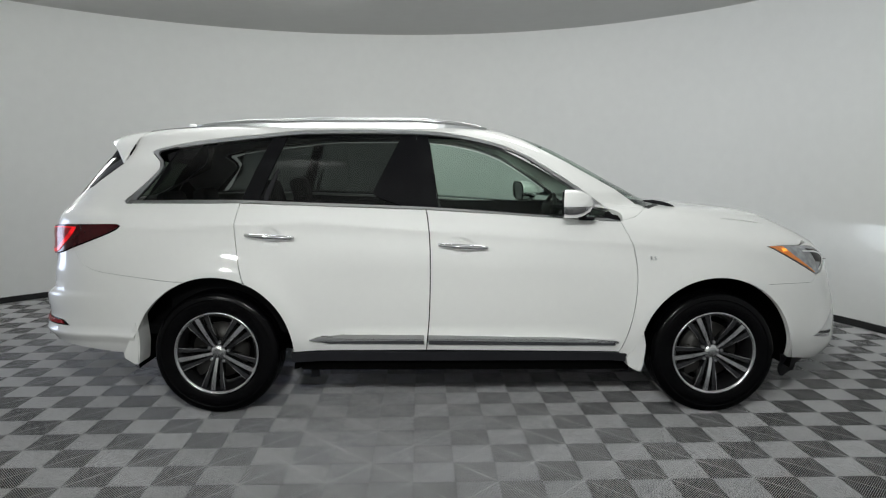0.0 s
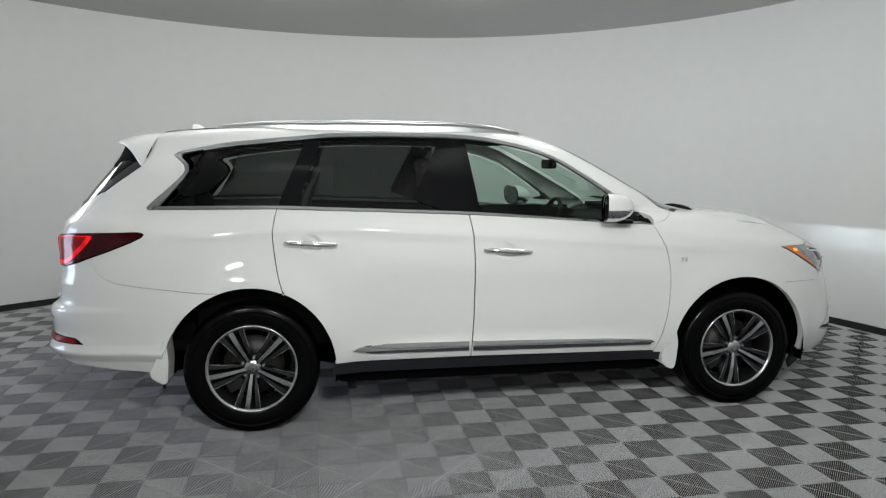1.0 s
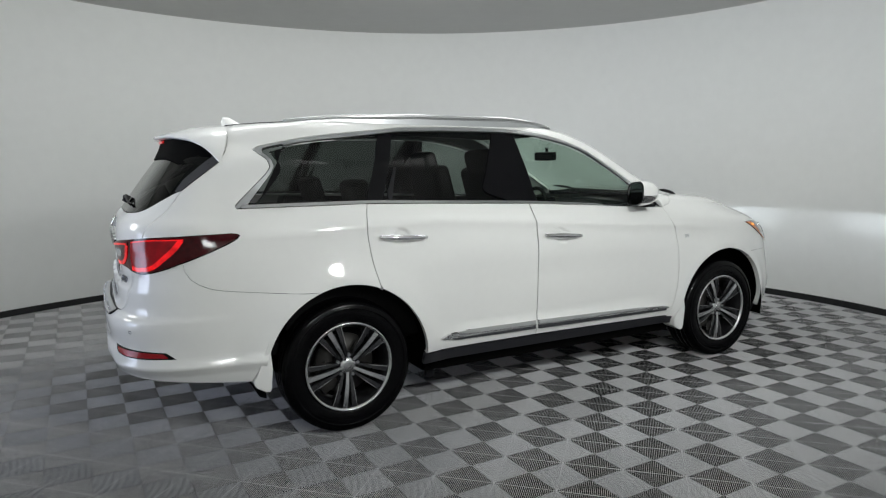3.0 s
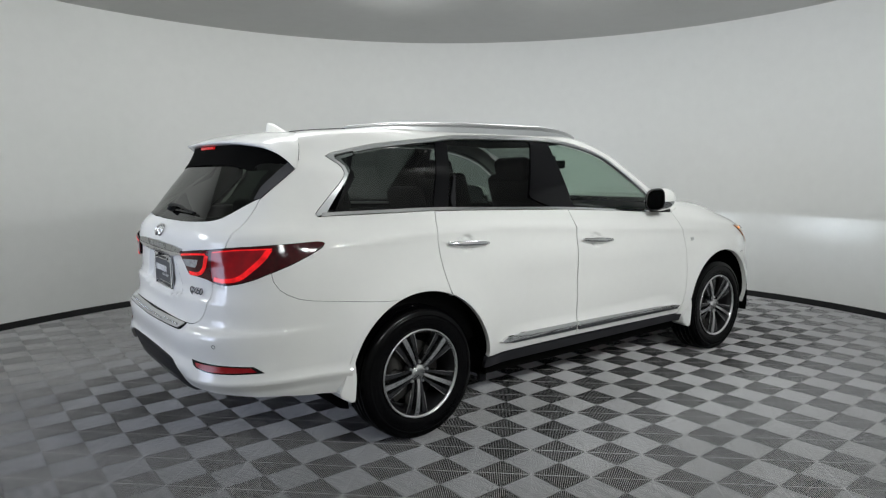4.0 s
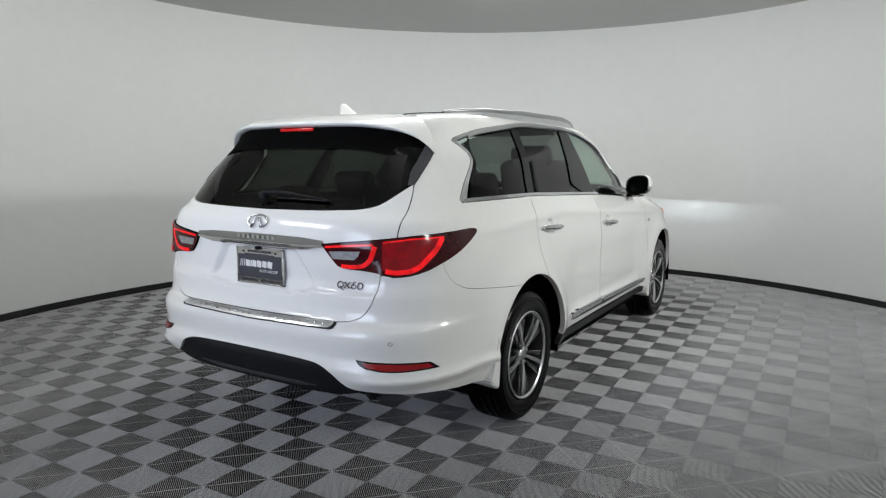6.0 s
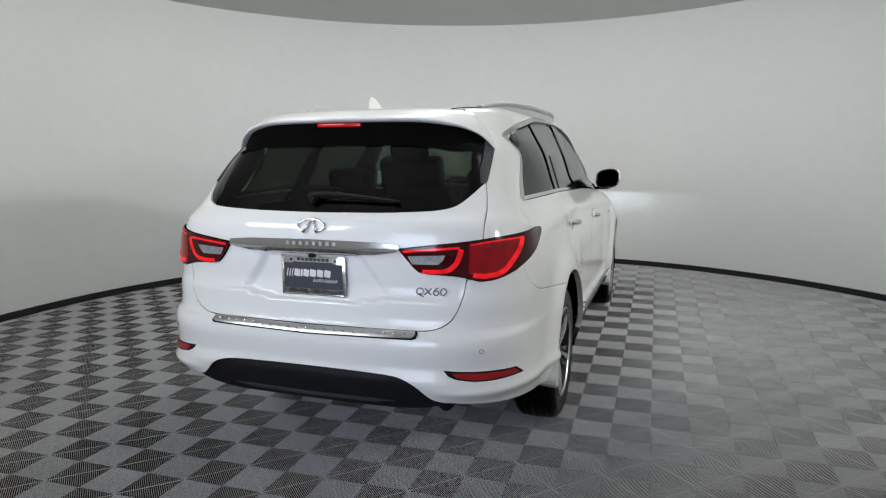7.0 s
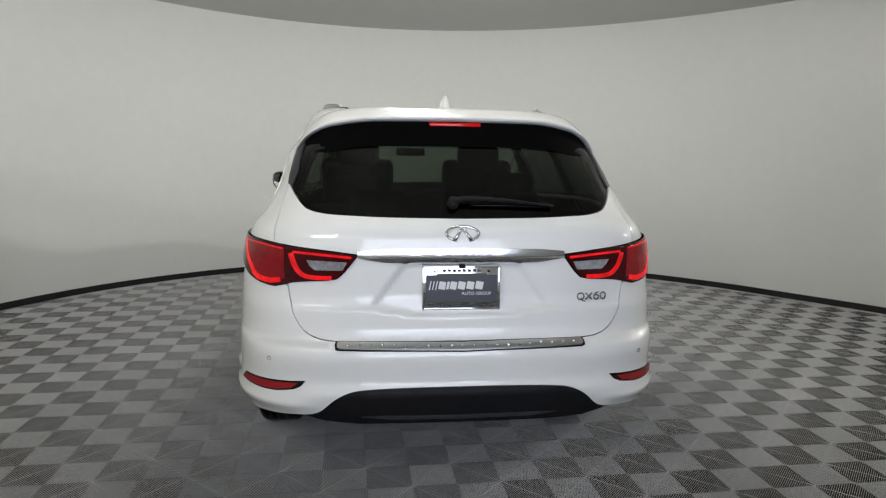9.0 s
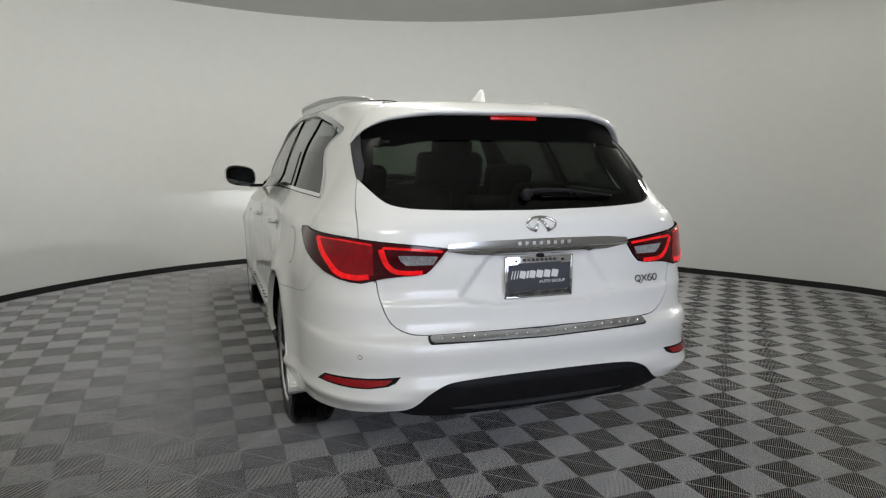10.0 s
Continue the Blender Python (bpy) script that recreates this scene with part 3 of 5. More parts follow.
sheet("bonnet", plan([(1.30, 0.0), (1.285, -0.28), (1.24, -0.55), (1.10, -0.735)] + fender3[::-1][1:] + [body(*nose(y, z)) for y, z in ((-0.66, 0.992), (-0.58, 0.981), (-0.45, 0.985), (-0.3, 0.988), (-0.15, 0.990), (0.0, 0.990))]), PAINT, car, over=True, gap=-0.004, off=-0.0008, skirt=0.02, step=0.05)
sheet("cowl", plan([(1.22, 0.0), (1.20, -0.28), (1.14, -0.57), (1.07, -0.68), (1.13, -0.70), (1.255, -0.56), (1.30, -0.28), (1.315, 0.0)]), PLASTIC, car, "black plastic cowl below the windscreen", over=True, gap=0.0, off=-0.014, skirt=0.03, step=0.03)

# near-black sheets added behind the panels, to stand for shade in the seams
for nm, poly in (("seam_backing", S((-1.36, 1.222), (-0.233, 1.187), (0.80, 1.120), (1.02, 1.10), (1.06, 0.72), (0.98, 0.33), (-0.98, 0.33)) + S(*arc(-HUB_X, ARCH + 0.015, 0, 75)) + S((-1.36, 0.86))),
                 ("seam_backing", S((-1.80, 0.84), (-1.75, 0.74)) + S(*arc(-HUB_X, ARCH + 0.015, 112, 175)) + S((-2.0, 0.40), (-2.2, 0.42)) + T((-0.60, 0.46), (-0.48, 0.56), (-0.48, 0.80), (-0.58, 0.95), (-0.60, 1.20), (-0.655, 1.29), (-0.72, 1.33)) + S((-2.08, 1.16), (-2.0, 0.95))),
                 ("seam_backing", S((1.70, 0.80)) + S(*arc(HUB_X, ARCH + 0.015, 60, 10)) + S((2.0, 0.36)) + [nose(-0.5, 0.36), nose(-0.45, 0.93)] + S((2.0, 1.0), (1.6, 1.06), (1.55, 0.85)))):
    both(nm, poly, DARKVOID, car, off=-0.024, skirt=0, gap=0)
sheet("seam_backing", across(T((-0.0001, 0.60), (-0.50, 0.60), (-0.50, 0.78), (-0.0001, 0.78)), "tail"), DARKVOID, car, off=-0.014, skirt=0, gap=0)

# windows and their bright surround
front_glasses = both("front_door_glass", S((-0.172, 1.206), (0.20, 1.184), (0.555, 1.160), (0.800, 1.150), (0.815, 1.178), (0.640, 1.306), (0.495, 1.402), (0.340, 1.490), (0.195, 1.548), (0.038, 1.588), (-0.130, 1.617), (-0.235, 1.627)),
     TINT, car, "green-tinted door glass", off=-0.014, gap=0, skirt=0.004)
rear_glasses = both("rear_door_glass", S((-1.215, 1.243), (-0.928, 1.233), (-0.318, 1.211), (-0.385, 1.633), (-0.600, 1.636), (-0.966, 1.630), (-1.075, 1.620)), PRIVACY, car, "dark privacy glass", off=-0.014, gap=0, skirt=0.004)
both("quarter_glass", S((-1.895, 1.246), (-1.292, 1.245), (-1.150, 1.611), (-1.530, 1.572), (-1.690, 1.545), (-1.778, 1.522), (-1.752, 1.475), (-1.742, 1.435), (-1.770, 1.385)), PRIVACY, car, "dark privacy glass", off=-0.014, gap=0, skirt=0.004)
both("door_pillar_trim", S((-0.325, 1.203), (-0.236, 1.200), (-0.296, 1.632), (-0.390, 1.636)), GLOSSBLACK, car, "gloss black pillar cover", off=-0.006, gap=0.001)
both("door_pillar_trim", S((-0.230, 1.200), (-0.160, 1.197), (-0.225, 1.629), (-0.290, 1.632)), GLOSSBLACK, car, "gloss black pillar cover", off=-0.006, gap=0.001)
both("rear_pillar_trim", S((-1.300, 1.238), (-1.205, 1.238), (-1.062, 1.622), (-1.152, 1.612)), GLOSSBLACK, car, "gloss black pillar cover", off=-0.007, gap=0.001)
both("window_divider", S((-1.165, 1.240), (-1.150, 1.240), (-1.090, 1.430), (-1.102, 1.430)), PLASTIC, car, "thin black window bar", off=-0.004, gap=0)
both("mirror_sail", S((0.790, 1.148), (0.885, 1.136), (0.835, 1.190), (0.812, 1.182)), GLOSSBLACK, car, "gloss black corner cover", off=-0.004, gap=0)


def band(outer, width):
    """A strip along the inside of an open line on the sheet."""
    P = np.array(outer)
    d = np.gradient(P, axis=0)
    d /= np.linalg.norm(d, axis=1, keepdims=True) + 1e-9
    n = np.stack([-d[:, 1], d[:, 0]], -1)
    w = np.asarray(width)[:, None] if hasattr(width, "__len__") else width
    return [tuple(p) for p in P] + [tuple(p) for p in (P + n * w)[::-1]]


top_line = S(*smooth_curve(WINDOW_TOP, 0.04))
both("window_chrome_top", band(top_line, 0.023), SATIN, car, "satin chrome window moulding", off=-0.001, gap=0, skirt=0.012, step=0.02)
both("window_chrome_belt", band(S(*smooth_curve(BELT[::-1] + [(-1.66, 1.232), (-1.96, 1.229)], 0.05)), -0.016), CHROME, car, "chrome waist moulding", off=0.004, gap=0, skirt=0.012, step=0.02)
quarter_frame = S(*smooth_curve([(-1.690, 1.574), (-1.835, 1.543), (-1.862, 1.526), (-1.835, 1.503), (-1.800, 1.472), (-1.792, 1.440), (-1.818, 1.400), (-1.900, 1.322), (-1.985, 1.243), (-1.978, 1.228)], 0.02)) + S((-1.925, 1.244), *smooth_curve([(-1.796, 1.394), (-1.770, 1.438), (-1.778, 1.475), (-1.818, 1.514)], 0.02)) + S((-1.812, 1.531), (-1.690, 1.558))
both("quarter_seal", quarter_frame[:-1] + S(*smooth_curve([(-1.690, 1.541), (-1.752, 1.523), (-1.747, 1.478), (-1.736, 1.436), (-1.762, 1.382), (-1.885, 1.241)], 0.02)), GLOSSBLACK, car, "black window seal", off=-0.010, gap=0.0, skirt=0.004, step=0.02)
both("quarter_chrome", quarter_frame, SATIN, car, "broad satin chrome kink behind the last window", off=0.001, gap=0.002, skirt=0.014, step=0.02)

# tail window, its side blades and the spoiler
tail_glass = across(TE(*GLASS_EDGE) + TE((-0.690, 1.37), (-0.672, 1.43), (-0.645, 1.50), (-0.600, 1.57)) + T((-0.0001, 1.595)), "tail")
tail_window = sheet("tail_window", tail_glass, TAILGLASS, car, "dark curved tail window", off=-0.003, gap=0.003, skirt=0.006, step=0.04)
both("tail_window_blade", S((-2.030, 1.463), (-2.095, 1.415), (-2.160, 1.368)) + TE((-0.700, 1.319), (-0.682, 1.316), (-0.664, 1.375), (-0.660, 1.430), (-0.650, 1.475), (-0.640, 1.505)), DARKGREY, car, "dark grey blade beside the tail window", off=0.004, gap=0.001, skirt=0.02, step=0.012)
both("spoiler_cheek", S(*SPOILER_SEAM) + S((-1.985, 1.640)) + TE((-0.54, 1.625), (-0.575, 1.595), (-0.605, 1.565), (-0.630, 1.530), (-0.652, 1.505)), PAINT, car, "white end of the roof spoiler", off=-0.001, gap=0.0014, skirt=0.02, step=0.02)
both("seam_backing", T((-0.67, 1.28)) + S((-2.00, 1.42), (-1.93, 1.58), (-1.88, 1.645), (-1.97, 1.645), (-2.04, 1.56)) + T((-0.62, 1.42)), DARKVOID, car, off=-0.012, skirt=0, gap=0)

LIP = spline((0, .33, .525, .62, .665, .690), (-2.275, -2.245, -2.160, -2.095, -2.057, -2.032))
LIP_Z = spline((0, .33, .525, .62, .665, .690), (1.611, 1.608, 1.586, 1.544, 1.502, 1.466))
ROOT = spline((0, .30, .50, .57, .62, .665, .690), (-1.985, -1.975, -1.945, -1.965, -1.980, -2.005, -2.028))
ROOT_Z = spline((0, .30, .50, .57, .62, .665, .690), (1.662, 1.660, 1.652, 1.626, 1.585, 1.518, 1.468))


def spoiler():
    verts, faces, rows, under = [], [], 49, []
    ys = [0.689 * math.sin(math.pi / 2 * (2 * i / (rows - 1) - 1)) for i in range(rows)]
    k = 12
    for y in ys:
        a = abs(y)
        x0, z0, x1, z1 = float(ROOT(a)), float(ROOT_Z(a)), float(LIP(a)), float(LIP_Z(a))
        for j in range(8):
            t = j / 7
            verts.append((x0 + (x1 - x0) * t, y, z0 + (z1 - z0) * t + 0.018 * math.sin(math.pi * t) * (1 - 0.75 * float(ease((a - 0.45) / 0.2)))))
        th = 0.013 - 0.006 * float(ease((a - 0.5) / 0.18))
        verts += [(x1 - 0.004, y, z1 - th * 0.4), (x1 + 0.004, y, z1 - th), (x1 + 0.030, y, z1 - th * 1.5), (x1 + 0.060, y, z1 - th * 1.7)]
    for i in range(rows - 1):
        for j in range(k - 1):
            faces.append((i * k + j, i * k + j + 1, (i + 1) * k + j + 1, (i + 1) * k + j))
    ob = link_mesh("roof_spoiler", verts, faces, PAINT, car)
    bm = bmesh.new()
    bm.from_mesh(ob.data)
    bmesh.ops.recalc_face_normals(bm, faces=bm.faces)
    bm.to_mesh(ob.data)
    bm.free()
    v2, f2 = [], []
    for y in ys[1:-1]:
        a = abs(y)
        x1, z1 = float(LIP(a)), float(LIP_Z(a))
        zb = max(z1 - 0.125, 1.455)
        xb = float(body(*tail_at(-min(a, 0.66), zb))[0]) - 0.004
        for j in range(6):
            t = j / 5
            v2.append((x1 + 0.036 + (xb - x1 - 0.036) * t ** 1.3, y * (1 - 0.02 * t), z1 - 0.018 + (zb - z1 + 0.018) * t))
    m = len(ys) - 2
    for i in range(m - 1):
        for j in range(5):
            f2.append((i * 6 + j, (i + 1) * 6 + j, (i + 1) * 6 + j + 1, i * 6 + j + 1))
    link_mesh("spoiler_underside", v2, f2, DARKVOID, car, "black underside of the spoiler")
    bm = bmesh.new()
    add_box(bm, -2.243, -2.222, -0.110, 0.110, 1.572, 1.587, 0.004)
    part("brake_strip", bm, REDBRAKE, car, "lit red high brake lamp")


spoiler()


def ribbon(line, width):
    """A closed strip of even width along an open line on the sheet."""
    P = np.array(smooth_curve(line, 0.012))
    d = np.gradient(P, axis=0)
    d /= np.linalg.norm(d, axis=1, keepdims=True) + 1e-9
    n = np.stack([-d[:, 1], d[:, 0]], -1) * width / 2
    return [tuple(p) for p in P + n] + [tuple(p) for p in (P - n)[::-1]]


LAMP_EDGE = (TE((-0.400, 1.062), (-0.53, 1.078), (-0.67, 1.092), (-0.79, 1.106)) + S((-2.20, 1.113), (-2.02, 1.115)) + S(*smooth_curve([(-1.995, 1.112), (-1.982, 1.102), (-1.995, 1.086), (-2.045, 1.060), (-2.144, 1.020), (-2.230, 0.988), (-2.285, 0.968)], 0.02))
             + TE(*smooth_curve([(-0.848, 0.955), (-0.815, 0.938), (-0.770, 0.927), (-0.735, 0.925), (-0.700, 0.934), (-0.66, 0.944), (-0.60, 0.951), (-0.525, 0.955), (-0.490, 0.962), (-0.458, 0.992), (-0.425, 1.034)], 0.02)))


def tail_lamp(m):
    kw = dict(mirror=m)
    lamp = sheet("tail_lamp", LAMP_EDGE, GLOSSBLACK, car, "lit dark red wrap-round tail lamp", off=0.002, swell=0.010, gap=0.001, skirt=0.02, step=0.02, **kw)
    kw.update(off=0.0132, skirt=0.003, step=0.015)
    sheet("lens", LAMP_EDGE, REDLENS, lamp, "dark red lens", gap=0.0055, **kw)
    kw.update(off=0.0150, gap=0)
    hook = S((-2.250, 1.088), (-2.285, 1.045)) + TE((-0.832, 1.000), (-0.812, 0.968), (-0.785, 0.953), (-0.745, 0.949), (-0.706, 0.956))
    sheet("outer_panel", TE((-0.690, 1.079), (-0.79, 1.092)) + S((-2.255, 1.094)) + hook + TE((-0.690, 0.962)), REDGLOW, lamp, "dim red middle of the outer lens", **kw)
    sheet("inner_glow", TE((-0.426, 1.056), (-0.55, 1.070), (-0.668, 1.079), (-0.664, 1.040), (-0.650, 0.995), (-0.620, 0.966), (-0.54, 0.962), (-0.496, 0.970), (-0.464, 1.000), (-0.438, 1.036)), REDLENS, lamp, "dark red inner lens", **kw)
    kw.update(off=0.0165)
    sheet("outer_light_guide", ribbon(hook, 0.020), REDBRIGHT, lamp, "lit red light guide along the outer lens", **kw)
    sheet("edge_light_guide", ribbon(TE((-0.694, 1.077), (-0.74, 1.083), (-0.79, 1.089)) + S((-2.24, 1.091)), 0.006), REDBRIGHT, lamp, "thin lit red edge", **kw)
    sheet("inner_light_guide", ribbon(TE((-0.662, 1.062)) + TE((-0.656, 1.038)) + TE((-0.645, 1.010)) + TE((-0.630, 0.989)) + TE((-0.606, 0.975)) + TE((-0.560, 0.970)) + TE((-0.510, 0.970)), 0.0170), REDBRIGHT, lamp, "lit red light guide", **kw)
    sheet("top_light_guide", ribbon(TE((-0.432, 1.051)) + TE((-0.50, 1.057)) + TE((-0.58, 1.063)) + TE((-0.655, 1.067)), 0.0085), REDBRIGHT, lamp, "thin lit red light guide", **kw)
    sheet("reversing_lens", TE((-0.450, 1.034), (-0.53, 1.038), (-0.602, 1.040), (-0.592, 1.018), (-0.572, 1.000), (-0.468, 1.000)), CLEARLENS, lamp, "clear reversing lens", **kw)


for flip in (False, True):
    tail_lamp(flip)


def head_lamp(m):
    kw = dict(mirror=m)
    lamp = sheet("head_lamp", S((1.756, 0.984), (1.88, 0.985), (2.02, 0.978)) + [nose(-0.69, 0.966)] + LAMP_RIM + [nose(-0.785, 0.806)] + S((2.01, 0.855), (1.874, 0.927), (1.80, 0.966)), HEADLENS, car, "clear head lamp with amber corner", off=0.001, swell=0.006, skirt=0.02, step=0.02, **kw)
    kw.update(off=0.0075, gap=0, skirt=0.003, step=0.015)
    sheet("amber_corner", S((1.764, 0.981), (1.855, 0.979), (1.93, 0.925), (2.02, 0.865)) + [nose(-0.785, 0.812)] + S((2.01, 0.860), (1.874, 0.930), (1.80, 0.968)), AMBER, lamp, "amber turn-signal corner", **kw)
    kw.update(off=0.0095)
    sheet("amber_bulb", S((1.842, 0.966), (1.872, 0.966), (1.880, 0.953), (1.850, 0.951)), AMBERLIT, lamp, "lit amber bulb", **kw)
    sheet("lamp_bezel", S((2.03, 0.958)) + [nose(-0.70, 0.940), nose(-0.672, 0.905), nose(-0.70, 0.868)] + S((2.10, 0.880), (2.07, 0.925)), GLOSSBLACK, lamp, "black lamp bezel", **kw)
    kw.update(off=0.0105)
    sheet("daylight_guide", ribbon(S((1.99, 0.946)) + [nose(-0.72, 0.930), nose(-0.69, 0.900), nose(-0.72, 0.866), nose(-0.765, 0.835)], 0.010), CHROME, lamp, "bright light guide", **kw)


for flip in (False, True):
    head_lamp(flip)
LENS_X = float(body(*nose(-0.66, 0.885))[0]) + 0.0120
for s in (-1, 1):
    # a small plate, added at the lens, cuts each beam's upper edge level
    bm = bmesh.new()
    add_box(bm, LENS_X - 0.05, LENS_X + 0.0055, s * 0.66 - 0.012, s * 0.66 + 0.012, 0.8852, 0.8862)
    part("beam_shade", bm, DARKVOID, car, "small black plate added to cut the beam", smooth=False)
    # a wide flat fan, a brighter core and a small hot spot under the cut-off
    for watts, cone, flat, aim in ((9, 100, 0.42, -0.03), (26, 46, 0.30, -0.02), (26, 9, 0.30, -0.004)):
        beam = bpy.data.lights.new("head_lamp_beam", "SPOT")
        beam.energy, beam.spot_size, beam.spot_blend, beam.shadow_soft_size, beam.color = watts, radians(cone), 1.0, 0.00004, (0.80, 0.90, 1.0)
        bo = new("head_lamp_beam", beam)
        bo.matrix_world = look((LENS_X, s * 0.66, 0.885), (LENS_X + 1, s * 0.735, 0.885 + aim)) @ Matrix.Diagonal((1, flat, 1, 1))
both("front_fog_lamp", [nose(-0.825, 0.442), nose(-0.785, 0.475), nose(-0.735, 0.530), nose(-0.693, 0.572), nose(-0.67, 0.560), nose(-0.70, 0.490), nose(-0.722, 0.415), nose(-0.78, 0.425)], CHROME, car, "chrome fog lamp surround", off=0.006, gap=0, skirt=0.012)
both("front_air_flap", S((1.87, 0.335), (2.10, 0.285), (2.06, 0.20), (1.95, 0.17), (1.90, 0.24)), PLASTIC, car, "black rubber air flap", off=-0.02, gap=0, skirt=0.01)

# lower side trim
rear_trims = both("door_moulding", S((-0.908, 0.454), (-0.86, 0.471), (-0.70, 0.479), (-0.246, 0.476), (-0.246, 0.446), (-0.86, 0.444)), CHROME, car, "chrome door moulding", off=0.020, gap=0, skirt=0.022, step=0.02)
# dark strip; towards the rear it stands in for the moulding's thin shadow
both("moulding_insert_shade", S((-0.850, 0.443), (-0.246, 0.445), (-0.246, 0.428), (-0.80, 0.432)), DARKGREY, car, "dark insert and shadow line under the door moulding", off=0.015, gap=0, skirt=0.018, step=0.02)
front_trims = both("door_moulding", S((-0.220, 0.448), (-0.220, 0.476), (0.60, 0.462), (0.865, 0.450), (0.885, 0.440), (0.865, 0.434)), CHROME, car, "chrome door moulding", off=0.020, gap=0, skirt=0.022, step=0.02)
both("moulding_insert_shade", S((-0.220, 0.426), (-0.220, 0.447), (0.865, 0.433), (0.865, 0.420)), DARKGREY, car, "dark insert and shadow line under the door moulding", off=0.015, gap=0, skirt=0.018, step=0.02)
# glass and mouldings belong to their doors, the tail window to the tailgate
for doors, bits in ((front_doors, front_glasses), (rear_doors, rear_glasses), (front_doors, front_trims), (rear_doors, rear_trims)):
    for door, bit in zip(doors, bits):
        bit.parent = door
tail_window.parent = tailgate
both("sill", S((-1.010, 0.372), (0.93, 0.366), (0.955, 0.335), (0.94, 0.316), (-1.015, 0.314)), SILLGREY, car, "dark grey plastic sill", off=0.002, gap=0, skirt=0.03)


def mud_flap(name, pts, y0, y1):
    for s in (-1, 1):
        bm = bmesh.new()
        a = [bm.verts.new((x, s * y0, z)) for x, z in pts]
        b = [bm.verts.new((x, s * y1, z)) for x, z in pts]
        bm.faces.new(a)
        bm.faces.new(b[::-1])
        for i in range(len(pts)):
            j = (i + 1) % len(pts)
            bm.faces.new((a[j], a[i], b[i], b[j]))
        bmesh.ops.bevel(bm, geom=bm.edges[:], offset=0.006, segments=2, affect="EDGES")
        part(name, bm, PAINT, car, "white mud flap")


mud_flap("mud_flap", [(-1.884, 0.585), (-1.905, 0.520), (-1.927, 0.440), (-1.968, 0.376), (-1.958, 0.345), (-1.900, 0.310), (-1.880, 0.316), (-1.870, 0.430)], 0.82, 0.974)
mud_flap("mud_flap", [(1.022, 0.500), (1.000, 0.440), (0.930, 0.350), (0.935, 0.300), (0.985, 0.268), (1.012, 0.262), (1.026, 0.300), (1.038, 0.420)], 0.82, 0.968)


def door_handle(x0, x1, z0, z1, s):
    pts = []
    y = float(body(*side((x0 + x1) / 2, (z0 + z1) / 2 + 0.05))[1])
    for i in range(13):
        t = i / 12
        pts.append((x0 + (x1 - x0) * t, -s * (y - 0.012 - 0.026 * math.sin(math.pi * min(max(t, 0.04), 0.96)) ** 0.5), z0 + (z1 - z0) * t))
    rad = [0.008 + 0.008 * math.sin(math.pi * (0.1 + 0.8 * i / 12)) for i in range(13)]
    v, f = tube(pts, rad, 12)
    handle = link_mesh("door_handle", v, f, CHROME, car, "chrome pull handle")
    for x, z in ((x0 + 0.02, z0), (x1 - 0.02, z1)):
        bm = bmesh.new()
        add_box(bm, x - 0.014, x + 0.014, -0.018, 0.018, z - 0.009, z + 0.009, 0.004, Matrix.Translation((0, -s * (y - 0.006), 0)))
        part("handle_mount", bm, CHROME, handle)


for s in (1, -1):
    door_handle(-1.262, -0.982, 1.055, 1.039, s)
    door_handle(-0.163, 0.120, 1.001, 0.983, s)


